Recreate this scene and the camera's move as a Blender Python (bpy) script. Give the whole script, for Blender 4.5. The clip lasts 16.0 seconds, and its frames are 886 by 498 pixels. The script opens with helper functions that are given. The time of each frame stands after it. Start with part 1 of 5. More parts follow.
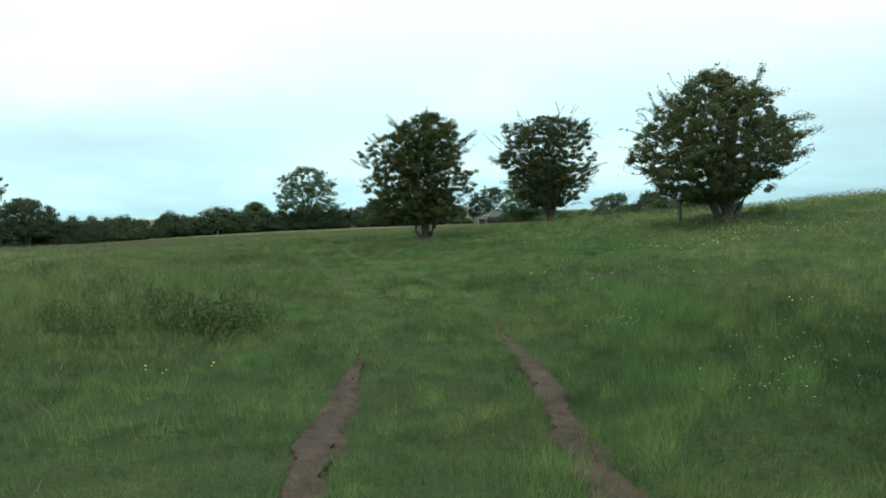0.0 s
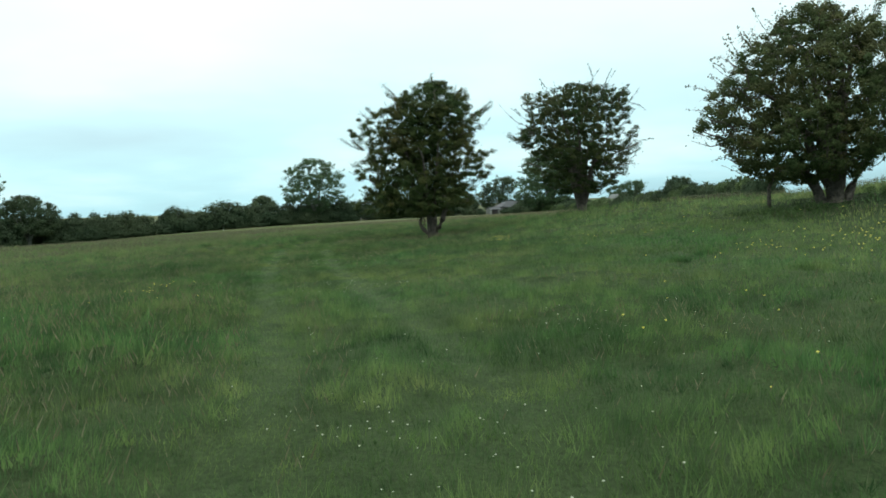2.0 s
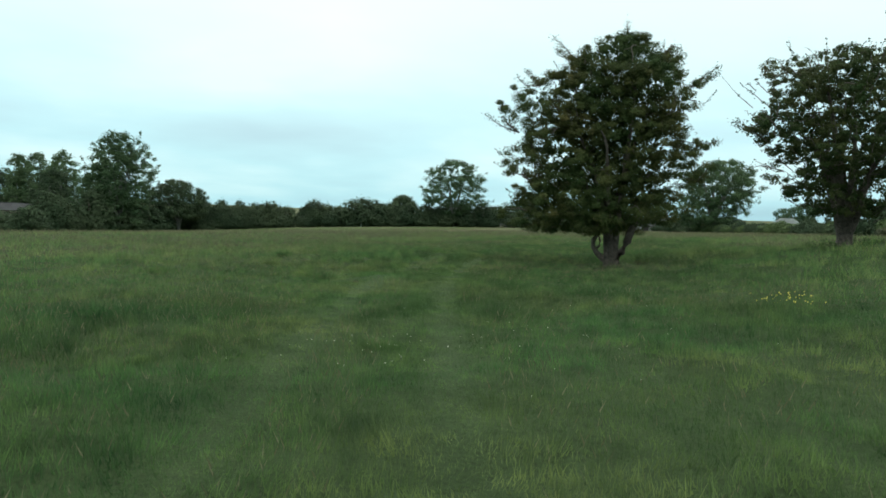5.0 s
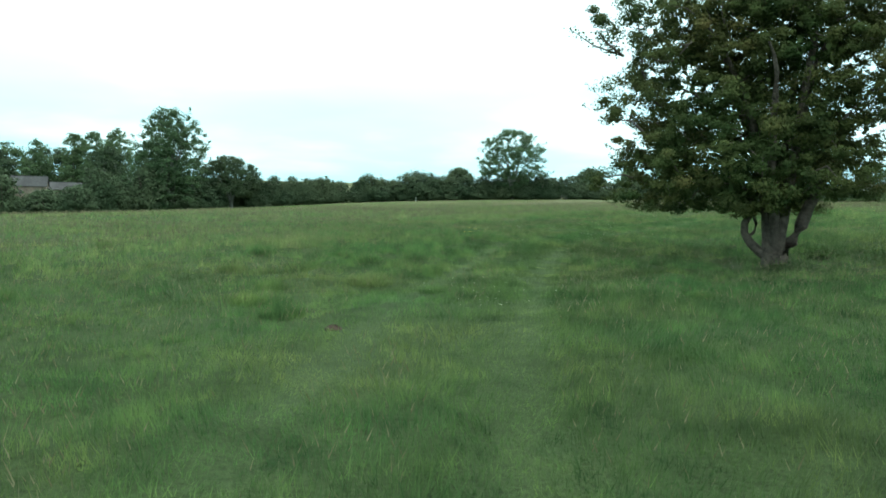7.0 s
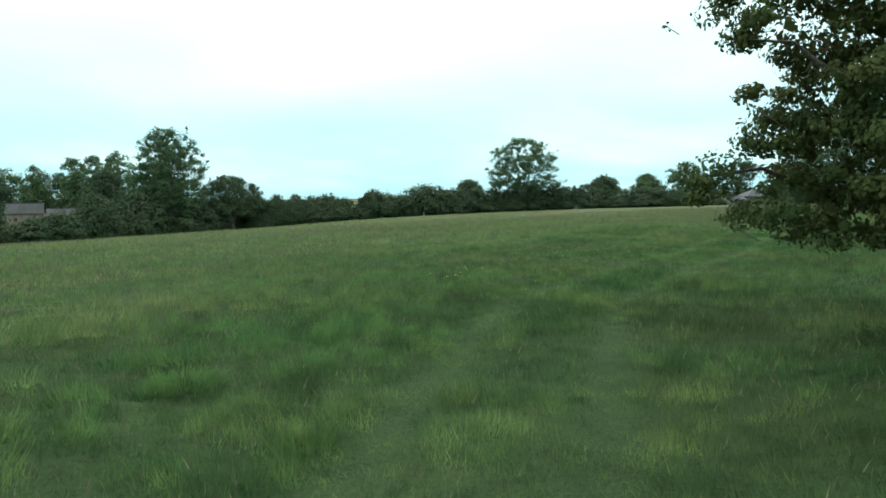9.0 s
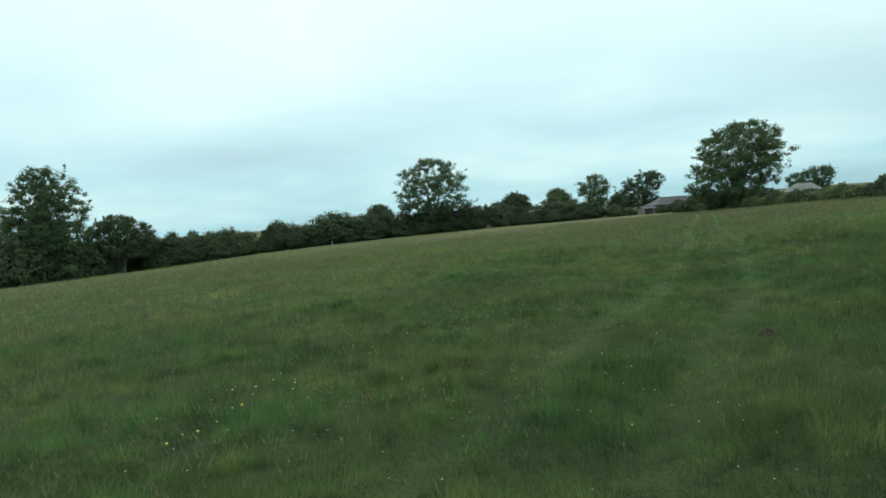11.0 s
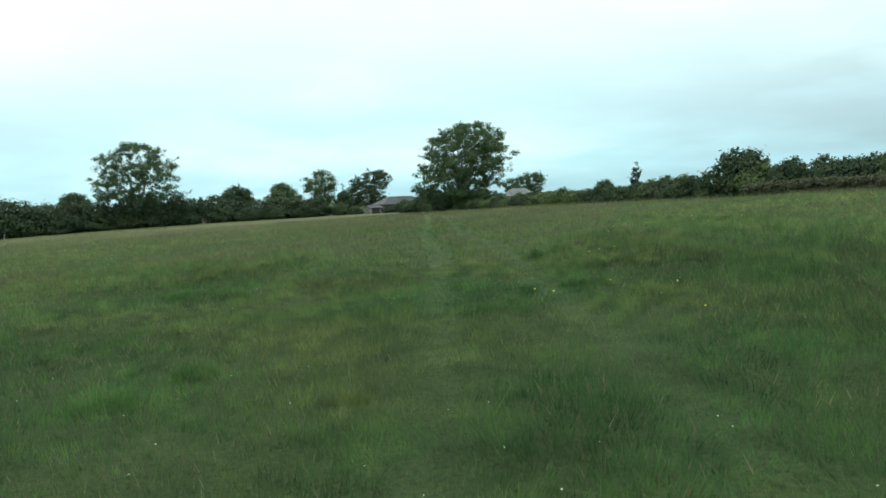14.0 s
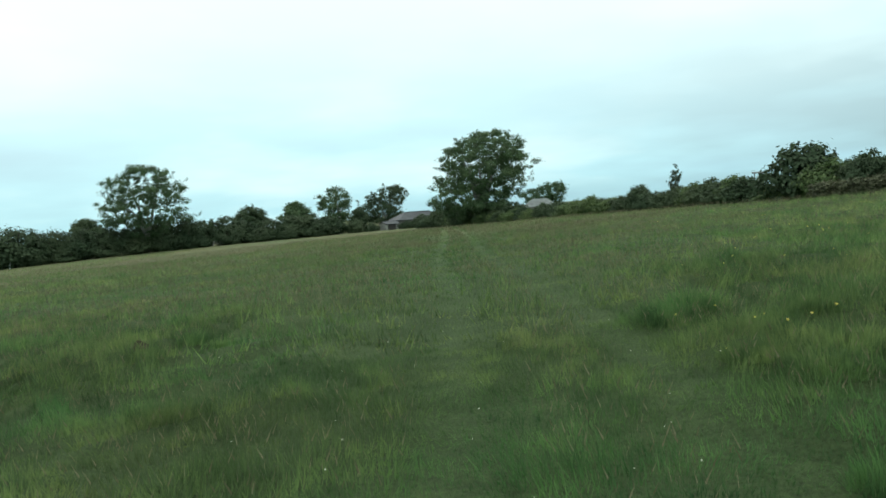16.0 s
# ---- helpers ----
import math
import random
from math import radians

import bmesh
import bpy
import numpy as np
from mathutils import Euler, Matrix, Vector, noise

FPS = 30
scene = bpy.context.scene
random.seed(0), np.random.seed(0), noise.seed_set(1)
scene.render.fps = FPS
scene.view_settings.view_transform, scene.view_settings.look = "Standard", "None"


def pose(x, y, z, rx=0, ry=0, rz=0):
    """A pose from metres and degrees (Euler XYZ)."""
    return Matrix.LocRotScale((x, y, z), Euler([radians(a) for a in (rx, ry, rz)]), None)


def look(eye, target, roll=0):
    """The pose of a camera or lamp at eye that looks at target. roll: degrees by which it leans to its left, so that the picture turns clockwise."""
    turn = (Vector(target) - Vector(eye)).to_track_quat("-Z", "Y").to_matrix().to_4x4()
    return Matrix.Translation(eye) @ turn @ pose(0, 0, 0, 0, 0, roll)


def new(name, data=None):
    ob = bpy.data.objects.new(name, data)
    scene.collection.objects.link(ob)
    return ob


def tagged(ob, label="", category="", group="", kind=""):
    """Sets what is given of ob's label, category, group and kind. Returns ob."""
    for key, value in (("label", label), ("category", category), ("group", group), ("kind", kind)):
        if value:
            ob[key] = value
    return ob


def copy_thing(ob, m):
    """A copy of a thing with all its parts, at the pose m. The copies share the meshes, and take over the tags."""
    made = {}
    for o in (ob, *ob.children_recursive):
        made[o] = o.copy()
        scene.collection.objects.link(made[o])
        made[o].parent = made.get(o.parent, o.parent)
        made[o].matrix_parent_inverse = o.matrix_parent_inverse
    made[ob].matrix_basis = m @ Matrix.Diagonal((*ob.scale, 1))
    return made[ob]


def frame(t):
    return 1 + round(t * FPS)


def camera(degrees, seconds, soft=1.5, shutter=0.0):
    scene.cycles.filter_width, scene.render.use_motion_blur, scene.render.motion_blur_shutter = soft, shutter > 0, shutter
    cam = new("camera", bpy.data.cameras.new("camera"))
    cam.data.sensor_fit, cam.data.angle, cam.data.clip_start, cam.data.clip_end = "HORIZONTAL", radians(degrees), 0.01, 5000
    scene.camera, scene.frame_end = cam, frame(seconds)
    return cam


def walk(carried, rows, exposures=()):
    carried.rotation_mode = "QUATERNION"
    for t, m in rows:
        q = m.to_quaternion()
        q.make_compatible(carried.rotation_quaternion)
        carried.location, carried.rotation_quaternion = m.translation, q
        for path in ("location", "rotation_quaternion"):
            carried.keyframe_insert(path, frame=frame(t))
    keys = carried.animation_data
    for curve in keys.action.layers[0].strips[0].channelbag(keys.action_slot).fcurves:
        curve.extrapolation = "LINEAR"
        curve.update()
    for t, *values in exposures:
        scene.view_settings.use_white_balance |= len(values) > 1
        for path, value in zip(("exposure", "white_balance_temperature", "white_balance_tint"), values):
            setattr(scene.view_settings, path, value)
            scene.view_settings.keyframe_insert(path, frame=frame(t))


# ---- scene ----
# ================= camera and walk =================
cam = camera(61.39, 16.0, soft=1.7)
PATH = [
    (0, (0.016, -0.001, 1.467), (0.043, 9.988, 1.002), -0.72),
    (0.5, (0.187, 1.727, 1.466), (0.362, 11.716, 1.034), -2.36),
    (1, (0.269, 3.558, 1.442), (0.461, 13.551, 1.106), -2.83),
    (1.5, (0.195, 5.359, 1.381), (0.311, 15.353, 1.068), -2.71),
    (2, (0.123, 7.456, 1.413), (-0.019, 17.438, 0.833), -1.64),
    (2.5, (0.048, 9.412, 1.453), (-0.416, 19.397, 1.184), -2.21),
    (3, (-0.098, 11.311, 1.554), (-0.979, 21.272, 1.531), -2.79),
    (3.5, (-0.322, 13.107, 1.542), (-1.553, 23.031, 1.592), -2.75),
    (4, (-0.623, 14.933, 1.524), (-2.136, 24.818, 1.419), -1.64),
    (4.5, (-1.006, 16.737, 1.492), (-2.755, 26.578, 1.182), 0.09),
    (5, (-1.459, 18.587, 1.448), (-3.411, 28.382, 0.951), 2.30),
    (5.5, (-1.904, 20.535, 1.423), (-4.043, 30.285, 0.820), 1.71),
    (6, (-2.343, 22.559, 1.411), (-4.667, 32.260, 0.707), 1.29),
    (6.5, (-2.780, 24.638, 1.407), (-5.285, 34.286, 0.611), 1.16),
    (7, (-3.216, 26.750, 1.406), (-5.901, 36.342, 0.524), 1.33),
    (7.5, (-3.655, 28.873, 1.401), (-6.516, 38.407, 0.444), 1.66),
    (8, (-4.098, 30.986, 1.388), (-7.109, 40.482, 0.521), 0.24),
    (8.5, (-4.459, 33.092, 1.403), (-7.404, 42.615, 0.615), -0.14),
    (9, (-4.753, 35.179, 1.432), (-7.615, 44.734, 0.723), -0.61),
    (9.5, (-4.996, 37.235, 1.465), (-7.753, 46.826, 0.833), -1.34),
    (10, (-5.203, 39.248, 1.488), (-7.829, 48.881, 0.933), -2.40),
    (10.5, (-5.390, 41.207, 1.489), (-7.855, 50.886, 1.008), -3.72),
    (11, (-5.572, 43.099, 1.456), (-7.340, 52.931, 1.020), -4.02),
    (11.5, (-5.638, 44.925, 1.414), (-6.801, 54.842, 0.874), -4.24),
    (12, (-5.675, 46.826, 1.375), (-6.253, 56.791, 0.760), -3.75),
    (12.5, (-5.559, 48.760, 1.325), (-5.528, 58.742, 0.728), -2.53),
    (13, (-5.279, 50.741, 1.293), (-4.596, 60.698, 0.673), -2.72),
    (13.5, (-4.918, 52.643, 1.237), (-3.659, 62.542, 0.589), -2.50),
    (14, (-4.513, 54.552, 1.215), (-2.709, 64.366, 0.553), -2.08),
    (14.5, (-4.272, 56.416, 1.182), (-2.427, 66.230, 0.654), -1.32),
    (15, (-3.976, 58.342, 1.200), (-2.443, 68.208, 0.653), -0.15),
    (15.5, (-3.594, 60.183, 1.189), (-2.093, 70.057, 0.688), -0.34),
    (16, (-3.112, 62.057, 1.232), (-1.556, 71.924, 0.766), -4.00),
]
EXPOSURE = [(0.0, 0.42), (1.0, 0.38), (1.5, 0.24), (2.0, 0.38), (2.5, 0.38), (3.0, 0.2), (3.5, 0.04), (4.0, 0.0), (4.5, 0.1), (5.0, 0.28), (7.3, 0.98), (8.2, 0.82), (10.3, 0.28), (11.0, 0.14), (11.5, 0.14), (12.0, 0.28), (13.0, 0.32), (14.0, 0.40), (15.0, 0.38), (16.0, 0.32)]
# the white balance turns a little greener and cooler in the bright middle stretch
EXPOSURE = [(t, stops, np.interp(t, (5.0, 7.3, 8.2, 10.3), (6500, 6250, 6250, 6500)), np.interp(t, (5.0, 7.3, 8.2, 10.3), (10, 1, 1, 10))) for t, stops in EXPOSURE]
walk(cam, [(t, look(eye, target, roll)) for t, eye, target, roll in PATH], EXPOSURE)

# ================= world and sun =================
SUN_ELEVATION, SUN_AZIMUTH = radians(42), radians(15)


def build_world():
    world = bpy.data.worlds.new("overcast_sky")
    scene.world = world
    world.use_nodes = True
    nt = world.node_tree
    nt.nodes.clear()
    n, l = nt.nodes.new, nt.links.new
    out, bg = n("ShaderNodeOutputWorld"), n("ShaderNodeBackground")
    coord = n("ShaderNodeTexCoord")
    sep = n("ShaderNodeSeparateXYZ")
    l(coord.outputs["Generated"], sep.inputs[0])
    sky = n("ShaderNodeTexSky")
    sky.sky_type = "NISHITA"
    sky.sun_disc = False
    sky.sun_elevation, sky.sun_rotation = SUN_ELEVATION, -SUN_AZIMUTH
    dim = n("ShaderNodeMix")
    dim.data_type, dim.blend_type = "RGBA", "MULTIPLY"
    dim.inputs["Factor"].default_value = 1.0
    l(sky.outputs[0], dim.inputs["A"])
    dim.inputs["B"].default_value = (0.10, 0.10, 0.10, 1)
    # a flat cloud sheet: the direction laid on a plane overhead
    up = n("ShaderNodeMath"); up.operation = "MAXIMUM"
    l(sep.outputs["Z"], up.inputs[0]); up.inputs[1].default_value = 0.0
    add = n("ShaderNodeMath"); add.operation = "ADD"
    l(up.outputs[0], add.inputs[0]); add.inputs[1].default_value = 0.16
    du = n("ShaderNodeMath"); du.operation = "DIVIDE"
    dv = n("ShaderNodeMath"); dv.operation = "DIVIDE"
    l(sep.outputs["X"], du.inputs[0]); l(add.outputs[0], du.inputs[1])
    l(sep.outputs["Y"], dv.inputs[0]); l(add.outputs[0], dv.inputs[1])
    plane = n("ShaderNodeCombineXYZ")
    l(du.outputs[0], plane.inputs[0]); l(dv.outputs[0], plane.inputs[1])
    plane.inputs[2].default_value = 3.7
    noise_a = n("ShaderNodeTexNoise")
    noise_a.inputs["Scale"].default_value = 0.5
    noise_a.inputs["Detail"].default_value = 5.0
    noise_a.inputs["Roughness"].default_value = 0.5
    noise_a.inputs["Distortion"].default_value = 0.0
    l(plane.outputs[0], noise_a.inputs["Vector"])
    ramp = n("ShaderNodeValToRGB")
    e = ramp.color_ramp.elements
    e[0].position, e[0].color = 0.32, (0.38, 0.62, 0.70, 1)
    e[1].position, e[1].color = 0.64, (0.72, 0.97, 0.97, 1)
    mid = e.new(0.48); mid.color = (0.47, 0.79, 0.85, 1)
    l(noise_a.outputs["Fac"], ramp.inputs[0])
    # a greyer bank of cloud to the east
    east = n("ShaderNodeMapRange")
    l(sep.outputs["X"], east.inputs["Value"])
    east.inputs["From Min"].default_value, east.inputs["From Max"].default_value = 0.16, 0.68
    bank = n("ShaderNodeTexNoise")
    bank.inputs["Scale"].default_value, bank.inputs["Detail"].default_value = 0.8, 4.0
    l(plane.outputs[0], bank.inputs["Vector"])
    bank_on = n("ShaderNodeMapRange")
    l(bank.outputs["Fac"], bank_on.inputs["Value"])
    bank_on.inputs["From Min"].default_value, bank_on.inputs["From Max"].default_value = 0.36, 0.62
    bank_fac = n("ShaderNodeMath"); bank_fac.operation = "MULTIPLY"
    l(east.outputs[0], bank_fac.inputs[0]); l(bank_on.outputs[0], bank_fac.inputs[1])
    grey = n("ShaderNodeMix"); grey.data_type = "RGBA"
    l(bank_fac.outputs[0], grey.inputs["Factor"])
    l(ramp.outputs[0], grey.inputs["A"])
    grey.inputs["B"].default_value = (0.30, 0.475, 0.515, 1)
    # thin cloud is brighter higher up
    lift = n("ShaderNodeMapRange")
    l(sep.outputs["Z"], lift.inputs["Value"])
    lift.inputs["From Min"].default_value, lift.inputs["From Max"].default_value = 0.0, 0.32
    lift.inputs["To Min"].default_value, lift.inputs["To Max"].default_value = 0.0, 0.85
    white = n("ShaderNodeMix"); white.data_type = "RGBA"
    l(lift.outputs[0], white.inputs["Factor"])
    l(grey.outputs["Result"], white.inputs["A"])
    white.inputs["B"].default_value = (0.86, 1.02, 1.0, 1)
    mix = n("ShaderNodeMix"); mix.data_type = "RGBA"
    mix.inputs["Factor"].default_value = 0.94
    l(dim.outputs["Result"], mix.inputs["A"]); l(white.outputs["Result"], mix.inputs["B"])
    veil_z = n("ShaderNodeMapRange")
    l(sep.outputs["Z"], veil_z.inputs["Value"])
    veil_z.inputs["From Min"].default_value, veil_z.inputs["From Max"].default_value = 0.24, 0.02
    veil = n("ShaderNodeMix"); veil.data_type, veil.blend_type = "RGBA", "MULTIPLY"
    l(veil_z.outputs[0], veil.inputs["Factor"])
    l(mix.outputs["Result"], veil.inputs["A"])
    veil.inputs["B"].default_value = (0.89, 0.95, 0.97, 1)
    high = n("ShaderNodeMapRange")
    l(sep.outputs["Z"], high.inputs["Value"])
    high.inputs["From Min"].default_value, high.inputs["From Max"].default_value = 0.28, 0.6
    pale = n("ShaderNodeMix"); pale.data_type = "RGBA"
    l(high.outputs[0], pale.inputs["Factor"])
    l(veil.outputs["Result"], pale.inputs["A"])
    pale.inputs["B"].default_value = (0.90, 0.93, 0.92, 1)
    l(pale.outputs["Result"], bg.inputs["Color"])
    # an overcast sky is brighter overhead than near the horizon
    zenith = n("ShaderNodeMapRange")
    l(sep.outputs["Z"], zenith.inputs["Value"])
    zenith.inputs["From Min"].default_value, zenith.inputs["From Max"].default_value = 0.30, 1.0
    zenith.inputs["To Min"].default_value, zenith.inputs["To Max"].default_value = 1.0, 2.4
    haze = n("ShaderNodeMapRange")
    l(sep.outputs["Z"], haze.inputs["Value"])
    haze.inputs["From Min"].default_value, haze.inputs["From Max"].default_value = 0.02, 0.24
    haze.inputs["To Min"].default_value, haze.inputs["To Max"].default_value = 0.92, 1.0
    power = n("ShaderNodeMath"); power.operation = "MULTIPLY"
    l(zenith.outputs[0], power.inputs[0]); l(haze.outputs[0], power.inputs[1])
    l(power.outputs[0], bg.inputs["Strength"])
    l(bg.outputs[0], out.inputs["Surface"])


build_world()
sun = new("sun", bpy.data.lights.new("sun", "SUN"))
sun.data.energy, sun.data.angle, sun.data.color = 0.7, radians(25), (1.0, 0.96, 0.9)
sun.matrix_world = look((0, 0, 60), Vector((0, 0, 60)) - Vector((
    -math.sin(SUN_AZIMUTH) * math.cos(SUN_ELEVATION), math.cos(SUN_AZIMUTH) * math.cos(SUN_ELEVATION), math.sin(SUN_ELEVATION))))


# ================= materials =================
def nodes_of(name):
    m = bpy.data.materials.new(name)
    m.use_nodes = True
    nt = m.node_tree
    bsdf = nt.nodes["Principled BSDF"]
    return m, nt, bsdf


def noise_node(nt, scale, detail=3.0, rough=0.55, vec=None):
    n = nt.nodes.new("ShaderNodeTexNoise")
    n.inputs["Scale"].default_value, n.inputs["Detail"].default_value = scale, detail
    n.inputs["Roughness"].default_value = rough
    if vec:
        nt.links.new(vec, n.inputs["Vector"])
    return n


def ramp_node(nt, fac, stops):
    r = nt.nodes.new("ShaderNodeValToRGB")
    e = r.color_ramp.elements
    e[0].position, e[0].color = stops[0][0], (*stops[0][1], 1)
    e[1].position, e[1].color = stops[-1][0], (*stops[-1][1], 1)
    for p, c in stops[1:-1]:
        e.new(p).color = (*c, 1)
    nt.links.new(fac, r.inputs[0])
    return r


def mix_node(nt, blend, fac, a, b):
    m = nt.nodes.new("ShaderNodeMix")
    m.data_type, m.blend_type = "RGBA", blend
    for key, v in (("Factor", fac), ("A", a), ("B", b)):
        if isinstance(v, (int, float)):
            m.inputs[key].default_value = v
        elif isinstance(v, tuple):
            m.inputs[key].default_value = (*v, 1)
        else:
            nt.links.new(v, m.inputs[key])
    return m.outputs["Result"]


def object_coords(nt):
    return nt.nodes.new("ShaderNodeTexCoord").outputs["Object"]


def world_place(nt):
    return nt.nodes.new("ShaderNodeNewGeometry").outputs["Position"]


def bumped(nt, bsdf, height, strength, distance):
    b = nt.nodes.new("ShaderNodeBump")
    b.inputs["Strength"].default_value, b.inputs["Distance"].default_value = strength, distance
    nt.links.new(height, b.inputs["Height"])
    nt.links.new(b.outputs[0], bsdf.inputs["Normal"])


def leafy(name, dark, mid, light, patch_scale, glow=0.3, rough=0.65, spec=0.12, patch=0.5, patch_tints=((0.8, 0.85, 0.8), (1.15, 1.1, 1.05)), mottle=None):
    """Leaves and blades: their own tint, a patchy tint over metres, and light that comes through them."""
    m, nt, bsdf = nodes_of(name)
    att = nt.nodes.new("ShaderNodeAttribute")
    att.attribute_name = "tint"
    own = ramp_node(nt, att.outputs["Fac"], [(0.0, dark), (0.55, mid), (1.0, light)])
    big = noise_node(nt, patch_scale, 3.0, 0.6, world_place(nt))
    tone = ramp_node(nt, big.outputs["Fac"], [(0.35, patch_tints[0]), (0.65, patch_tints[1])])
    info = nt.nodes.new("ShaderNodeObjectInfo")
    each = ramp_node(nt, info.outputs["Random"], [(0.0, (0.82, 0.86, 0.84)), (1.0, (1.12, 1.08, 1.0))])
    col = mix_node(nt, "MULTIPLY", patch, own.outputs[0], tone.outputs[0])
    col = mix_node(nt, "MULTIPLY", 1.0, col, each.outputs[0])
    if mottle:
        small = noise_node(nt, mottle, 3.0, 0.6, world_place(nt))
        spots = ramp_node(nt, small.outputs["Fac"], [(0.36, (0.50, 0.60, 0.62)), (0.5, (0.98, 0.98, 0.98)), (0.66, (1.42, 1.34, 1.24))])
        col = mix_node(nt, "MULTIPLY", 1.0, col, spots.outputs[0])
    nt.links.new(col, bsdf.inputs["Base Color"])
    bsdf.inputs["Roughness"].default_value = rough
    bsdf.inputs["Specular IOR Level"].default_value = spec
    tr = nt.nodes.new("ShaderNodeBsdfTranslucent")
    nt.links.new(col, tr.inputs["Color"])
    ms = nt.nodes.new("ShaderNodeMixShader")
    ms.inputs[0].default_value = glow
    nt.links.new(bsdf.outputs[0], ms.inputs[1])
    nt.links.new(tr.outputs[0], ms.inputs[2])
    nt.links.new(ms.outputs[0], nt.nodes["Material Output"].inputs["Surface"])
    return m


def grainy(name, dark, light, scale, rough=0.85, bump=0.4, dist=0.02, spec=0.3, coarse=None, metal=0.0):
    """Bark, soil, stone, slate: two sizes of mottling and a relief."""
    m, nt, bsdf = nodes_of(name)
    vec = object_coords(nt)
    fine, wide = noise_node(nt, scale, 6.0, 0.65, vec), noise_node(nt, coarse or scale / 7, 3.0, 0.55, vec)
    col = ramp_node(nt, fine.outputs["Fac"], [(0.3, dark), (0.7, light)])
    tone = ramp_node(nt, wide.outputs["Fac"], [(0.35, (0.7, 0.7, 0.7)), (0.65, (1.15, 1.15, 1.12))])
    nt.links.new(mix_node(nt, "MULTIPLY", 1.0, col.outputs[0], tone.outputs[0]), bsdf.inputs["Base Color"])
    bsdf.inputs["Roughness"].default_value = rough
    bsdf.inputs["Specular IOR Level"].default_value = spec
    bsdf.inputs["Metallic"].default_value = metal
    bumped(nt, bsdf, fine.outputs["Fac"], bump, dist)
    return m


def meadow_material():
    """Sward seen from afar: green and straw-brown drifts, small tufts, and a rough relief."""
    m, nt, bsdf = nodes_of("meadow_turf")
    vec = object_coords(nt)
    drift = noise_node(nt, 0.045, 4.0, 0.6, vec)
    tuft = noise_node(nt, 0.9, 4.0, 0.65, vec)
    fine = noise_node(nt, 26.0, 5.0, 0.75, vec)
    open_turf = ramp_node(nt, drift.outputs["Fac"], [(0.30, (0.058, 0.088, 0.036)), (0.48, (0.072, 0.090, 0.040)), (0.66, (0.092, 0.092, 0.048))])
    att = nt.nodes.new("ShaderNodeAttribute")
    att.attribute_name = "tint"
    # dark green thatch colour that also stands in for shade between the blades
    thatch_shade = mix_node(nt, "MIX", att.outputs["Fac"], open_turf.outputs[0], (0.037, 0.066, 0.024))
    b = ramp_node(nt, tuft.outputs["Fac"], [(0.3, (0.62, 0.68, 0.6)), (0.55, (1.0, 1.0, 1.0)), (0.75, (1.28, 1.2, 1.1))])
    c = ramp_node(nt, fine.outputs["Fac"], [(0.34, (0.5, 0.52, 0.5)), (0.64, (1.35, 1.3, 1.25))])
    col = mix_node(nt, "MULTIPLY", 1.0, thatch_shade, b.outputs[0])
    col = mix_node(nt, "MULTIPLY", 1.0, col, c.outputs[0])
    nt.links.new(col, bsdf.inputs["Base Color"])
    bsdf.inputs["Roughness"].default_value = 0.95
    bsdf.inputs["Specular IOR Level"].default_value = 0.1
    both = mix_node(nt, "ADD", 0.5, tuft.outputs["Fac"], fine.outputs["Fac"])
    bumped(nt, bsdf, both, 0.9, 0.12)
    return m


MEADOW = meadow_material()
GRASS = leafy("grass_blades", (0.038, 0.083, 0.033), (0.087, 0.163, 0.062), (0.150, 0.222, 0.102), 0.30, 0.38, 0.65, 0.08, 1.0, ((0.74, 0.92, 0.80), (1.45, 1.09, 1.04)), 3.6)
STRAW = leafy("grass_seed_heads", (0.076, 0.081, 0.047), (0.114, 0.117, 0.073), (0.172, 0.172, 0.115), 0.2, 0.2, 0.8, 0.1, 0.4)
WEED = leafy("weed_leaves", (0.036, 0.068, 0.024), (0.062, 0.112, 0.036), (0.10, 0.15, 0.055), 0.8, 0.3)
HAWTHORN = leafy("hawthorn_leaves", (0.028, 0.045, 0.020), (0.055, 0.079, 0.031), (0.098, 0.108, 0.046), 0.7, 0.24, 0.7, 0.06, 0.9, ((0.74, 0.94, 0.82), (1.20, 0.98, 0.88)))
RUSTY = leafy("rusty_hawthorn_leaves", (0.038, 0.052, 0.025), (0.070, 0.090, 0.041), (0.124, 0.116, 0.058), 0.6, 0.28, 0.7, 0.06, 0.9, ((0.72, 0.96, 0.8), (1.16, 1.0, 0.92)))
ASH = leafy("ash_leaves", (0.034, 0.066, 0.034), (0.063, 0.112, 0.052), (0.102, 0.154, 0.080), 0.12, 0.35)
THICKET = leafy("hedge_leaves", (0.033, 0.052, 0.032), (0.050, 0.077, 0.046), (0.062, 0.091, 0.054), 0.10, 0.28, 0.7, 0.05, 0.9, ((0.72, 0.82, 0.74), (1.2, 1.15, 1.05)))
BRIGHT = leafy("fresh_bush_leaves", (0.035, 0.06, 0.022), (0.065, 0.11, 0.04), (0.12, 0.16, 0.065), 0.3, 0.3)
TRIMMED = leafy("clipped_hedge_leaves", (0.036, 0.048, 0.026), (0.060, 0.072, 0.038), (0.095, 0.102, 0.058), 0.6, 0.25)
PETAL_YELLOW = leafy("buttercup_petals", (0.66, 0.57, 0.08), (0.76, 0.67, 0.12), (0.8, 0.73, 0.18), 3.0, 0.2, 0.4, 0.4, 0.2)
PETAL_WHITE = leafy("clover_petals", (0.55, 0.56, 0.45), (0.7, 0.7, 0.6), (0.8, 0.8, 0.74), 3.0, 0.2, 0.6, 0.2, 0.2)
DOCK = grainy("dock_seed", (0.034, 0.026, 0.017), (0.074, 0.054, 0.036), 20.0)
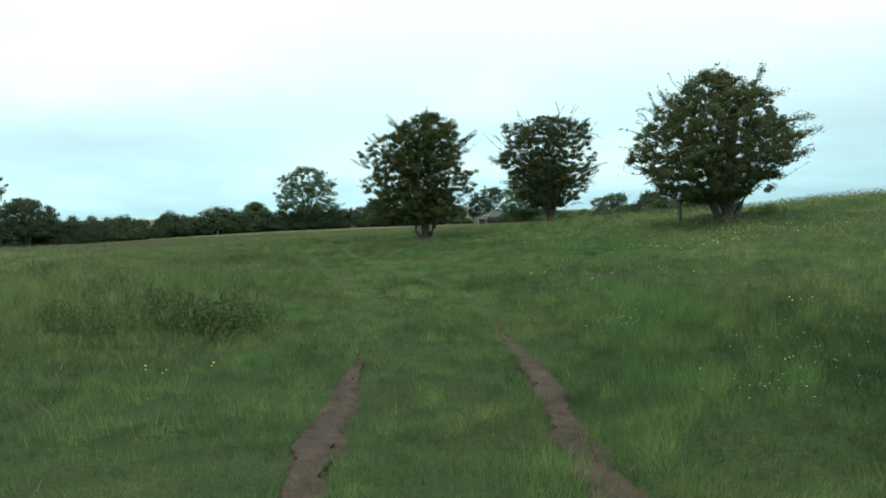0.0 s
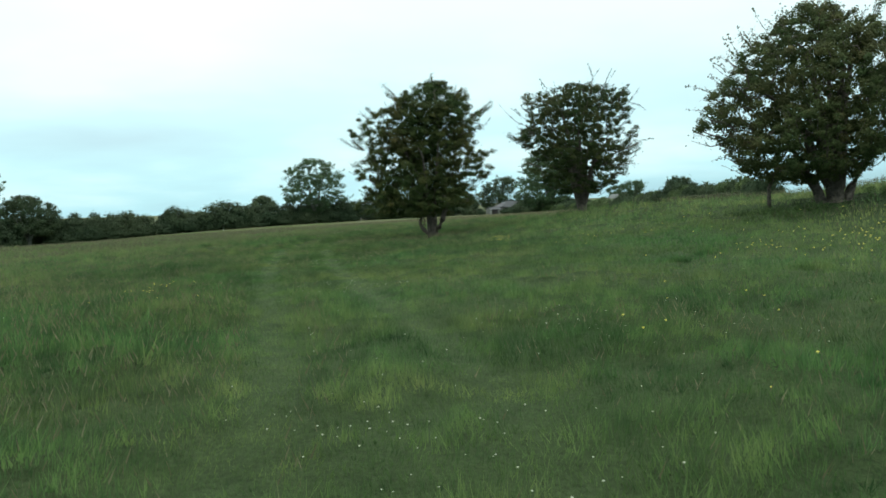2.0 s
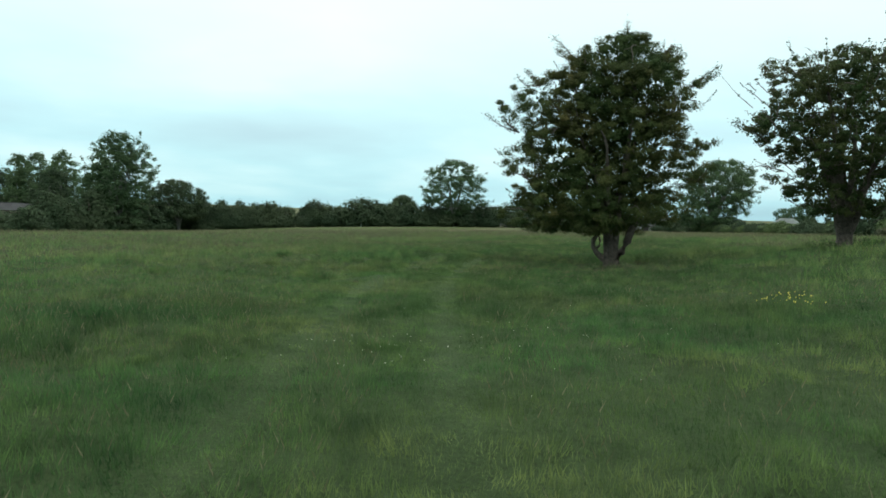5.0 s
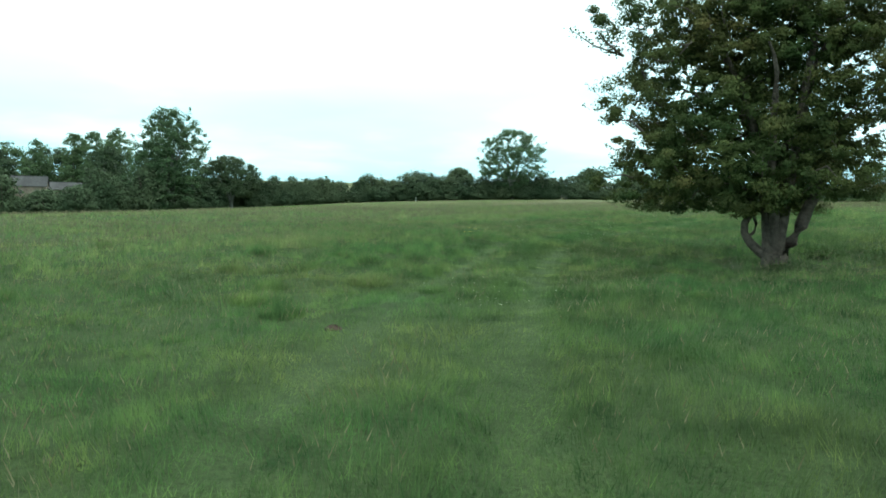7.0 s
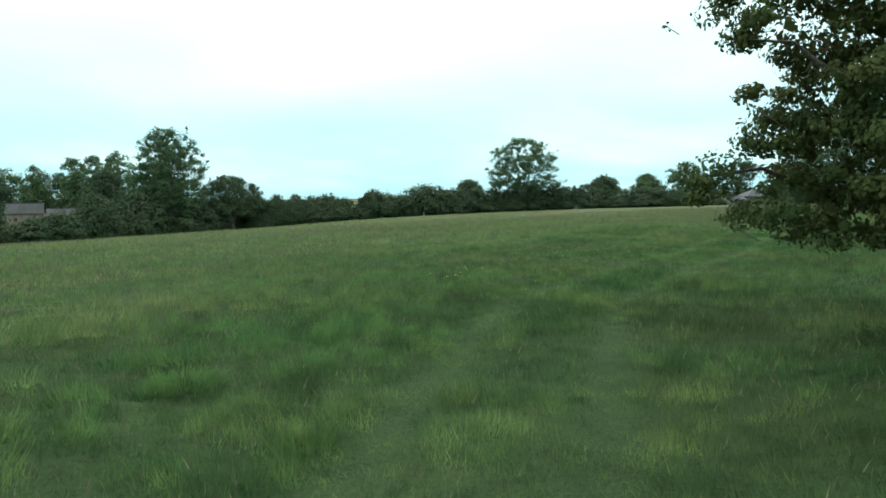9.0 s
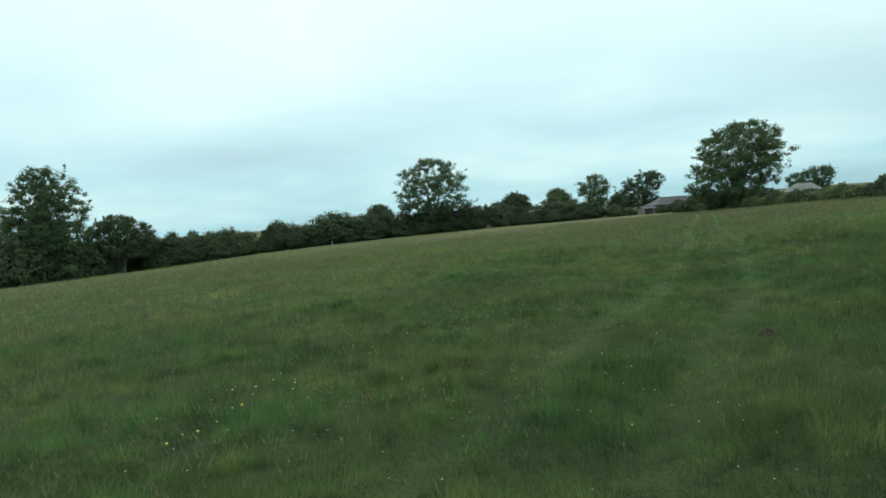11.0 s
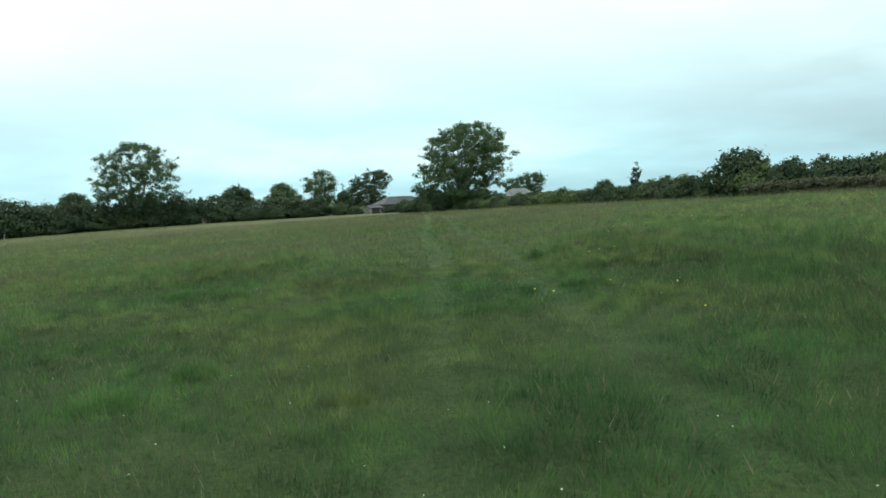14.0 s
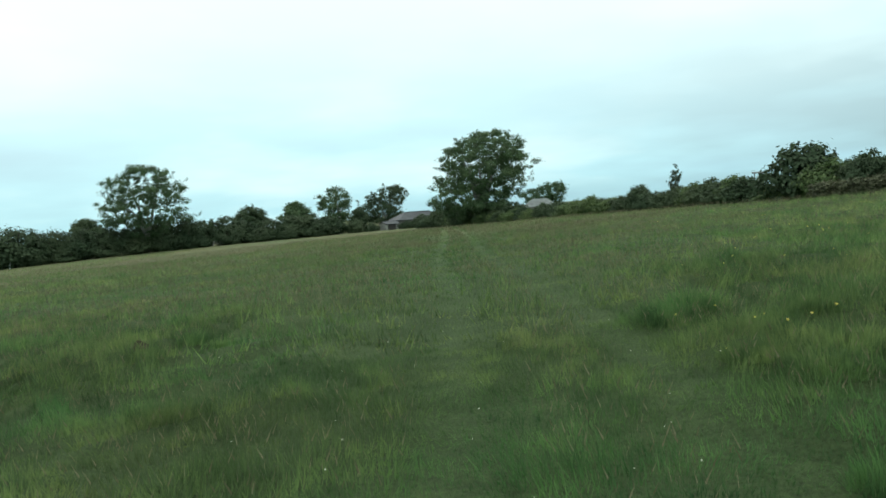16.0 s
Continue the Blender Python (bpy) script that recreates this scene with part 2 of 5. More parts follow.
BARK = grainy("hawthorn_bark", (0.031, 0.027, 0.023), (0.132, 0.118, 0.096), 11.0, 0.9, 1.0, 0.06)
GREY_BARK = grainy("ash_bark", (0.059, 0.065, 0.055), (0.185, 0.210, 0.180), 4.0, 0.9, 0.7, 0.06)
PALE_BARK = grainy("birch_bark", (0.25, 0.25, 0.23), (0.6, 0.6, 0.56), 3.0, 0.8, 0.4, 0.03)
SOIL = grainy("rut_soil", (0.020, 0.016, 0.011), (0.058, 0.043, 0.032), 9.0, 0.95, 0.8, 0.05, 0.15, 1.4)
SLATE = grainy("roof_slate", (0.019, 0.026, 0.028), (0.046, 0.058, 0.060), 2.5, 0.75, 0.4, 0.03)
PALE_ROOF = grainy("cement_roof_sheet", (0.071, 0.090, 0.088), (0.143, 0.172, 0.160), 1.5, 0.8, 0.3, 0.03)
OLD_TILE = grainy("old_roof_tile", (0.024, 0.028, 0.030), (0.055, 0.060, 0.060), 2.0, 0.85, 0.5, 0.04)
BRICK = grainy("old_brick", (0.101, 0.085, 0.070), (0.202, 0.175, 0.145), 3.0, 0.9, 0.4, 0.02)
STONE = grainy("barn_stone", (0.063, 0.070, 0.062), (0.143, 0.155, 0.135), 2.2, 0.9, 0.6, 0.05)
TIMBER = grainy("weathered_timber", (0.101, 0.110, 0.100), (0.269, 0.300, 0.270), 6.0, 0.85, 0.4, 0.01)
WHITE_PAINT = grainy("white_paint", (0.504, 0.600, 0.570), (0.672, 0.800, 0.770), 3.0, 0.6, 0.2, 0.01)
DARK = grainy("shaded_doorway", (0.02, 0.02, 0.02), (0.05, 0.05, 0.045), 2.0)


# ================= building helpers =================
def mesh_from(name, verts, faces, material, tint=None, smooth=False):
    """One mesh from arrays: verts n x 3, faces m x 3 or m x 4."""
    verts, faces = np.asarray(verts, np.float32), np.asarray(faces, np.int32)
    me = bpy.data.meshes.new(name)
    k = faces.shape[1]
    me.vertices.add(len(verts))
    me.vertices.foreach_set("co", verts.ravel())
    me.loops.add(faces.size)
    me.loops.foreach_set("vertex_index", faces.ravel())
    me.polygons.add(len(faces))
    me.polygons.foreach_set("loop_start", np.arange(0, faces.size, k, dtype=np.int32))
    if tint is not None:
        me.attributes.new("tint", "FLOAT", "POINT").data.foreach_set("value", np.asarray(tint, np.float32))
    me.update(calc_edges=True)
    if smooth:
        me.polygons.foreach_set("use_smooth", np.ones(len(faces), bool))
    me.materials.append(material)
    return me


def part(name, bm, material, parent, label=""):
    """A bmesh, or a ready mesh, as one object under a thing."""
    if isinstance(bm, bmesh.types.BMesh):
        me = bpy.data.meshes.new(name)
        bm.to_mesh(me)
        bm.free()
        me.materials.append(material)
    else:
        me = bm
    ob = new(name, me)
    ob.parent = parent
    return tagged(ob, label) if label else ob


def thing(name, place, label, category, group="", turn=0.0):
    ob = new(name)
    ob.empty_display_size = 0.3
    ob.matrix_world = pose(*place, 0, 0, turn)
    return tagged(ob, label, category, group)


def box(bm, size, place, turn=None, bevel=0.0):
    made = bmesh.ops.create_cube(bm, size=1)["verts"]
    m = Matrix.Translation(place) @ (turn or Matrix.Identity(4)) @ Matrix.Diagonal((*size, 1))
    bmesh.ops.transform(bm, matrix=m, verts=made)
    if bevel:
        edges = list({e for v in made for e in v.link_edges})
        bmesh.ops.bevel(bm, geom=edges, offset=bevel, segments=1, affect="EDGES")
    return bm


def tube(points, radii, sides=6):
    """Vertices and quads of a bent, tapering tube through points."""
    pts, rad = np.asarray(points, float), np.asarray(radii, float)
    way = np.gradient(pts, axis=0)
    way /= np.linalg.norm(way, axis=1, keepdims=True) + 1e-9
    ref = np.where(np.abs(way[:, 2:3]) > 0.9, [[1.0, 0, 0]], [[0, 0, 1.0]])
    u = np.cross(way, ref)
    u /= np.linalg.norm(u, axis=1, keepdims=True) + 1e-9
    v = np.cross(way, u)
    ang = np.linspace(0, 2 * np.pi, sides, endpoint=False)
    ring = u[:, None] * np.cos(ang)[None, :, None] + v[:, None] * np.sin(ang)[None, :, None]
    verts = (pts[:, None] + ring * rad[:, None, None]).reshape(-1, 3)
    n = len(pts)
    a = np.arange(n - 1)[:, None] * sides + np.arange(sides)[None]
    b = np.arange(n - 1)[:, None] * sides + (np.arange(sides)[None] + 1) % sides
    return verts, np.stack([a, b, b + sides, a + sides], -1).reshape(-1, 4)


def joined(pieces):
    verts, faces, at = [], [], 0
    for v, f in pieces:
        verts.append(v)
        faces.append(f + at)
        at += len(v)
    return np.concatenate(verts), np.concatenate(faces)


def unit(v):
    return v / (np.linalg.norm(v, axis=1, keepdims=True) + 1e-9)


def leaf_quads(rng, centres, size, facing=None, length=1.4):
    """One bent leaf at each centre: four corners, folded along the middle; facing: which way its upper side looks."""
    n = len(centres)
    c = unit(rng.normal(size=(n, 3)) + [0, 0, 0.5]) if facing is None else unit(unit(facing) + rng.normal(0, 0.32, (n, 3)))
    a = rng.normal(size=(n, 3))
    a = unit(a - c * (a * c).sum(1, keepdims=True))
    b = np.cross(c, a)
    s = (size * rng.uniform(0.6, 1.3, n))[:, None]
    v = np.stack([centres - a * s * length * 0.5, centres + b * s * 0.5 - c * s * 0.14, centres + a * s * length * 0.5 - c * s * 0.1, centres - b * s * 0.5 - c * s * 0.14], 1)
    return v.reshape(-1, 3), np.arange(4 * n).reshape(n, 4)


def gathered(rng, pts, lobes, pull):
    """Draws places towards the nearest of some boughs, so that gaps open between them."""
    if not lobes:
        return pts
    hubs = pts[rng.choice(len(pts), min(lobes, len(pts)), replace=False)]
    near = np.argmin(((pts[:, None] - hubs[None]) ** 2).sum(-1), axis=1)
    return pts + (hubs[near] - pts) * pull * rng.uniform(0.5, 1.2, (len(pts), 1))


def crown_sample(rng, profile, n, shell=0.4, lumps=0.16, squash=0.95):
    """Places inside a crown whose left and right edge are given at some heights; crowded towards its skin."""
    z, xl, xr = (np.array(c, float) for c in zip(*sorted(profile)))
    zs = np.linspace(z[0], z[-1], 200)
    wide = np.interp(zs, z, xr - xl)
    zz = np.interp(rng.uniform(0, 1, n), np.cumsum(wide) / wide.sum(), zs)
    left, right = np.interp(zz, z, xl), np.interp(zz, z, xr)
    ang = rng.uniform(0, 2 * np.pi, n)
    ph = rng.uniform(0, 6.28, 6)
    lump = 1 + lumps * (np.sin(3 * ang + ph[0] + zz * 1.3) * 0.5 + np.sin(5 * ang + ph[1] - zz * 2.1) * 0.4 + np.sin(zz * 3.1 + ph[2] + 2 * ang) * 0.45)
    r = rng.uniform(0, 1, n) ** shell * lump
    half = (right - left) / 2
    return np.stack([(left + right) / 2 + half * r * np.cos(ang), half * squash * r * np.sin(ang), zz], -1), r


def grow(rng, start_nodes, targets, base_radius, sag=0.1, sides=5):
    """Twigs from the nearest wood to each target, inner targets first; returns tubes."""
    nodes = [np.array(p, float) for p in start_nodes]
    order = np.argsort(np.linalg.norm(targets - np.mean(nodes, axis=0), axis=1))
    made = []
    for i in order:
        goal = targets[i]
        arr = np.array(nodes)
        cost = np.linalg.norm(arr - goal, axis=1) + 0.6 * np.maximum(arr[:, 2] - goal[2], 0)
        start = arr[np.argmin(cost)]
        span = np.linalg.norm(goal - start)
        if span < 0.05:
            continue
        mid = (start + goal) / 2 + rng.normal(size=3) * span * 0.12 + [0, 0, span * sag]
        pts = [start, (start + mid) / 2 + rng.normal(size=3) * span * 0.04, mid, goal]
        r0 = min(base_radius, 0.012 + 0.02 * span)
        made.append(tube(pts, [r0, r0 * 0.8, r0 * 0.6, r0 * 0.25], sides))
        nodes += [mid, goal]
    return made


def build_tree(name, place, profile, label, category, seed, leaf_mat, bark_mat, clumps=300, leaves=50, leaf=0.12, clump=0.35,
               trunk_radius=0.3, fork=1.0, stems=5, shoots=80, shoot=0.9, shell=0.4, group="", turn=0.0, extra=None, lumps=0.16, twig=0.05, lobes=0, pull=0.45, arms=(), deep=0.95, inner=(0, 0.1)):
    """A tree: trunk, main limbs, twigs and a crown of leaf clumps with ragged shoots at its edge."""
    rng = np.random.default_rng(seed)
    profile = [(z, xl + 0.35 * clump, xr - 0.35 * clump) for z, xl, xr in profile]
    top = thing(name, place, label, category, group, turn)
    zmax = max(p[0] for p in profile)
    # trunk with flared, uneven foot
    tz = np.array([-0.25, 0.0, 0.18, 0.45, 0.75, 1.0]) * fork
    tp = np.stack([rng.normal(0, 0.05 * trunk_radius, 6), rng.normal(0, 0.05 * trunk_radius, 6), tz], -1)
    tv, tf = tube(tp, trunk_radius * np.array([1.7, 1.35, 1.05, 0.95, 0.98, 1.05]), 12)
    tv[:, :2] *= 1 + 0.10 * np.sin(np.arctan2(tv[:, 1], tv[:, 0]) * 5 + tv[:, 2:3].ravel())[:, None]
    part("trunk", mesh_from("trunk", tv, tf, bark_mat, smooth=True), bark_mat, top)
    wood = []
    for k in range(stems):
        ang = 2 * np.pi * (k + rng.uniform(-0.2, 0.2)) / stems
        goal, _ = crown_sample(rng, profile, 1, 0.5, 0)
        z = zmax * rng.uniform(0.5, 0.85)
        zz, xl, xr = (np.array(c, float) for c in zip(*sorted(profile)))
        mid, half = np.interp(z, zz, (xl + xr) / 2), np.interp(z, zz, (xr - xl) / 2)
        goal = np.array([mid + half * 0.5 * np.cos(ang), half * 0.5 * np.sin(ang), z])
        start = np.array([trunk_radius * 0.5 * np.cos(ang), trunk_radius * 0.5 * np.sin(ang), fork * 0.85])
        t = np.linspace(0, 1, 8)[:, None]
        pts = start + (goal - start) * t + [0, 0, 1] * (np.sin(t * np.pi) * 0.10 * zmax) + np.cumsum(rng.normal(0, 0.02 * zmax / 4, (8, 3)), 0) * (t > 0)
        rad = trunk_radius * np.linspace(0.62, 0.10, 8)
        v, f = tube(pts, rad, 8)
        part("limb", mesh_from("limb", v, f, bark_mat, smooth=True), bark_mat, top)
        wood += list(pts[2:])
    for pts, rad in extra or ():
        v, f = tube(pts, rad, 8)
        part("side_stem", mesh_from("side_stem", v, f, bark_mat, smooth=True), bark_mat, top)
    centres, depth = crown_sample(rng, profile, clumps, shell, lumps, deep)
    centres = gathered(rng, centres, lobes, pull)
    # ragged shoots: from the skin outwards and up
    tips, at = [], []
    if shoots:
        skin, _ = crown_sample(rng, profile, shoots, 0.08, lumps, deep)
        core = np.array([np.interp(skin[:, 2], *(np.array(c, float) for c in zip(*sorted((p[0], (p[1] + p[2]) / 2) for p in profile)))), 0 * skin[:, 0], skin[:, 2] * 0.75]).T
        out = skin - core
        out /= np.linalg.norm(out, axis=1, keepdims=True) + 1e-9
        out += [0, 0, 0.45]
        ln = shoot * rng.uniform(0.25, 1.0, shoots) ** 1.6
        for p, d, s in zip(skin, out, ln):
            bend = rng.normal(0, 0.38, 3) * s
            pts = [p - d * min(0.4, s), p, p + d * s * 0.5 + bend * 0.25, p + d * s + bend]
            tips.append(tube(pts, [0.02 * shoot, 0.016 * shoot, 0.011 * shoot, 0.004 * shoot], 4))
            k = max(5, int(34 * s / shoot)) if rng.uniform() > 0.2 or shoot < 0.5 else 4
            u = rng.uniform(0, 1.03, (k, 1)) ** 0.8
            at.append(p + d * s * u + bend * u**2 + rng.normal(0, leaf * 0.75, (k, 3)) * (1.3 - 0.7 * u))
    for a, b, dense in arms:
        a, b = np.array(a, float), np.array(b, float)
        full = dense
        for q in range(3):
            dense = full
            end = b + rng.normal(0, 0.16, 3) * (q > 0)
            mid = (a + end) / 2 + rng.normal(0, 0.12, 3)
            tips.append(tube([a, mid, end], [0.022, 0.014, 0.005], 4))
            dense = int(dense * 3)
            u = rng.uniform(0.1, 1.02, (dense, 1))
            at.append((1 - u) ** 2 * a + 2 * u * (1 - u) * mid + u**2 * end + rng.normal(0, leaf * 1.6, (dense, 3)))
    twigs = grow(rng, wood, centres[: min(clumps, 300)], twig, sides=4) + tips
    v, f = joined(twigs)
    tagged(part("branchwork", mesh_from("branchwork", v, f, bark_mat), bark_mat, top), kind="stuff")
    # leaves
    squash = np.array([1.0, 1.0, 0.62])
    ball = rng.normal(size=(clumps, leaves, 3))
    ball *= (rng.uniform(0, 1, (clumps, leaves, 1)) ** 0.45) / np.linalg.norm(ball, axis=2, keepdims=True)
    off = ball * clump * squash * rng.uniform(0.6, 1.25, (clumps, 1, 1))
    pts = (centres[:, None] + off).reshape(-1, 3)
    heart = np.array([np.mean(centres[:, 0]), 0, np.mean(centres[:, 2]) * 0.8])
    face = unit(off.reshape(-1, 3)) * 0.9 + unit(pts - heart) * 0.35 + [0, 0, 0.4]
    tint = np.repeat(np.clip(rng.normal(0.45, 0.18, clumps), 0, 1), leaves)
    if at:
        more = np.concatenate(at)
        pts, tint = np.concatenate([pts, more]), np.r_[tint, rng.uniform(0.3, 0.7, len(more))]
        face = np.concatenate([face, unit(rng.normal(size=more.shape) + [0, 0, 0.6])])
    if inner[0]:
        # oversized filler leaves deep in the crown, tinted darker so gaps look shaded
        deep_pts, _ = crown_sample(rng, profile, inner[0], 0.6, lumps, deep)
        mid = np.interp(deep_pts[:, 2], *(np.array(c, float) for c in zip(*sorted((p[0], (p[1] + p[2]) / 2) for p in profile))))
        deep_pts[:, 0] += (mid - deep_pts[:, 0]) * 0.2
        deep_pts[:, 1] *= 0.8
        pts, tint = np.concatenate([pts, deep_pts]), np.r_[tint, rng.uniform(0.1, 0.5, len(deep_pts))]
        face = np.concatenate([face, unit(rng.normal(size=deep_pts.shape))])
    low = min(p[0] for p in profile)
    keep = pts[:, 2] > min(0.05, low)
    pts, tint, face = pts[keep], tint[keep], face[keep]
    size = np.full(len(keep), leaf)
    size[len(size) - inner[0]:] = inner[1]
    v, f = leaf_quads(rng, pts, size[keep], face)
    tint = np.clip(tint + rng.normal(0, 0.07, len(pts)), 0, 1)
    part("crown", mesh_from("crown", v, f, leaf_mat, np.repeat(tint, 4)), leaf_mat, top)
    return top


def ovoid(w, h, low=0.0, lean=0.0, belly=0.45):
    """A plain crown outline: width w, height h, foliage down to low."""
    rows = []
    for k in np.linspace(0, 1, 8):
        z = low + (h - low) * k
        s = (k / belly) if k < belly else (1 - k) / (1 - belly)
        half = w / 2 * (max(s, 0.0) ** (0.35 if k < belly else 0.5) * 0.9 + 0.1)
        rows.append((z, -half + lean * k, half + lean * k))
    return rows


# ================= ground =================
# the way over the field, on which wheels have pressed the grass
LANE = np.array([(0.0, -12.0), (0.05, 0.0), (0.1, 7.5), (-0.3, 13.1), (-1.5, 18.6), (-3.2, 26.7), (-4.5, 33.1), (-5.4, 41.2), (-5.65, 46.8), (-4.9, 52.6), (-3.1, 62.0), (-0.2, 78.0), (3.5, 98.0), (8.0, 125.0), (14.0, 165.0), (17.0, 200.0)])
HILL = (-0.007, 2.29, 0.615, 1.699, 2.134, -1.486, -0.607, 1.573, 0.363, -0.912)


def ease_low(v, lo, hi):
    mid = np.clip(v, lo, hi)
    return mid + np.tanh((v - mid) / 20.0) * 20.0


def height(x, y):
    """The lie of the land: a slope that falls to the west, a knoll with two thorns, a far ridge."""
    x, y = np.asarray(x, float), np.asarray(y, float)
    X, Y = ease_low(x, -150, 60) / 100, ease_low(y, -40, 280) / 100
    a = HILL
    z = a[0] + a[1] * X + a[2] * Y + a[3] * X * X + a[4] * X * Y + a[5] * Y * Y + a[6] * X * X * Y + a[7] * X**3 + a[8] * Y**3 + a[9] * X * Y * Y
    for lift, cx, cy, wx, wy in ((1.41, 25, 36, 14, 18), (0.52, 8, 42, 5, 7), (-0.045, -1, 36, 12, 12), (0.052, -15, 70, 22, 25), (-0.555, -130, 200, 35, 40), (-0.6, -80, 100, 28, 45), (-0.25, -0.6, 42.0, 4, 4), (0.3, 11.6, 30, 4.5, 4)):
        z = z + lift * np.exp(-(((x - cx) / wx) ** 2 + ((y - cy) / wy) ** 2))
    z = z + 8.0 * np.exp(-(((x - 330) / 330) ** 2 + ((y - 1150) / 330) ** 2))
    return z


LATTICE = np.random.default_rng(77).uniform(0, 1, (256, 256))


def drifts(x, y, size, shift=0):
    """Smooth random patches, 0 to 1, about size metres across."""
    u, w = np.asarray(x, float) / size + 17.3 * shift + 1000, np.asarray(y, float) / size + 9.1 * shift + 1000
    i, j = np.floor(u).astype(int), np.floor(w).astype(int)
    a, b = u - i, w - j
    a, b = a * a * (3 - 2 * a), b * b * (3 - 2 * b)
    g = lambda p, q: LATTICE[p % 256, q % 256]
    return (g(i, j) * (1 - a) + g(i + 1, j) * a) * (1 - b) + (g(i, j + 1) * (1 - a) + g(i + 1, j + 1) * a) * b


def clumps_of_grass(x, y):
    """0 to 1: knobs of coarse grass, a forearm to a stride across, with trodden hollows between."""
    x, y = np.asarray(x, float), np.asarray(y, float)
    u, w = x + 0.25 * np.sin(1.9 * y), y + 0.3 * np.sin(2.3 * x)
    c = np.clip((0.62 * drifts(u, w, 0.34, 3) + 0.38 * drifts(u, w, 0.8, 4) - 0.42) / 0.26, 0, 1)
    return c * c * (3 - 2 * c)


def tussocky(x, y):
    """0 to 1: how knobbly the sward is; rough west of the thorn and on the bank east of the way."""
    x, y = np.asarray(x, float), np.asarray(y, float)
    west = np.exp(-(((x + 11) / 7) ** 2 + ((y - 42) / 9) ** 2))
    bank = np.exp(-(((x - 6) / 6) ** 2 + ((y - 71) / 11) ** 2))
    return np.clip(1.5 * drifts(x, y, 10.0, 15) - 0.45 + 0.8 * west + 0.9 * bank, 0.2, 1)


def humps(x, y):
    """Hoof-trodden unevenness of the sward, with grassed-over mounds away from the way."""
    x, y = np.asarray(x, float), np.asarray(y, float)
    small = (0.035 * np.sin(1.9 * x + 0.7 * y + 2 * np.sin(0.31 * y)) * np.sin(1.3 * y - 0.5 * x) + 0.02 * np.sin(3.1 * x - 1.1 * y) * np.sin(2.7 * y + 0.4 * x)
             + 0.045 * np.sin(0.53 * x + 0.2 * y) * np.sin(0.47 * y + 1.2))
    off = np.abs(x - np.interp(y, LANE[:, 1], LANE[:, 0]))
    return small + 0.14 * clumps_of_grass(x, y) * tussocky(x, y) * np.clip((off - 1.2) / 1.2, 0, 1)


def land(x, y):
    return height(x, y) + humps(x, y)


def lane_offset(x, y):
    """Signed distance to the middle of the way."""
    mid = np.interp(y, LANE[:, 1], LANE[:, 0])
    lean = np.gradient(LANE[:, 0], LANE[:, 1])
    return (x - mid) * np.cos(np.arctan(np.interp(y, LANE[:, 1], lean)))


def spread(near_lo, near_hi, step, far_lo, far_hi):
    core = np.arange(near_lo, near_hi + step / 2, step)
    out, s = [core[-1]], step
    while out[-1] < far_hi:
        s *= 1.13
        out.append(out[-1] + s)
    low, s = [core[0]], step
    while low[-1] > far_lo:
        s *= 1.13
        low.append(low[-1] - s)
    return np.concatenate([low[:0:-1], core, out[1:]])


def build_ground():
    xs, ys = spread(-20, 18, 0.27, -3500, 3500), spread(0, 84, 0.27, -1500, 4500)
    gx, gy = np.meshgrid(xs, ys)
    gz = land(gx, gy)
    v = np.stack([gx, gy, gz], -1).reshape(-1, 3)
    nx, ny = len(xs), len(ys)
    i = (np.arange(ny - 1)[:, None] * nx + np.arange(nx - 1)[None]).ravel()
    f = np.stack([i, i + 1, i + nx + 1, i + nx], -1)
    # darker under the standing grass of the inner field: thatch with blade shade put in
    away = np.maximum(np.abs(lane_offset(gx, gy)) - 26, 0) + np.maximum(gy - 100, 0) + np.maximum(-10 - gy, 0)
    thatch_shade = np.clip(1 - away / 26, 0, 1).ravel()
    ob = new("ground", mesh_from("ground", v, f, MEADOW, thatch_shade, smooth=True))
    return tagged(ob, "rough green meadow with straw-coloured drifts, sloping gently", "meadow", kind="structure")


build_ground()

RUTS = ((-0.58, -0.037, 0.125, 2.6, 7.7, 11), (0.97, -0.022, 0.12, 2.6, 9.8, 12))


def rut_edges(side, lean, wide, y, seed):
    mid = side + lean * y + 0.03 * np.sin(y * 1.3 + seed)
    half = wide * (0.95 + 0.16 * np.sin(y * 2.3 + seed * 2) + 0.12 * np.sin(y * 5.9 + seed)) * np.clip((10.5 - y) / 4.5, 0.4, 1.0)
    return mid, half


def in_rut(x, y):
    hit = np.zeros(np.shape(x), bool)
    for side, lean, wide, lo, hi, seed in RUTS:
        mid, half = rut_edges(side, lean, wide, y, seed)
        hit |= (np.abs(x - mid) < half) & (y > lo) & (y < hi)
    return hit


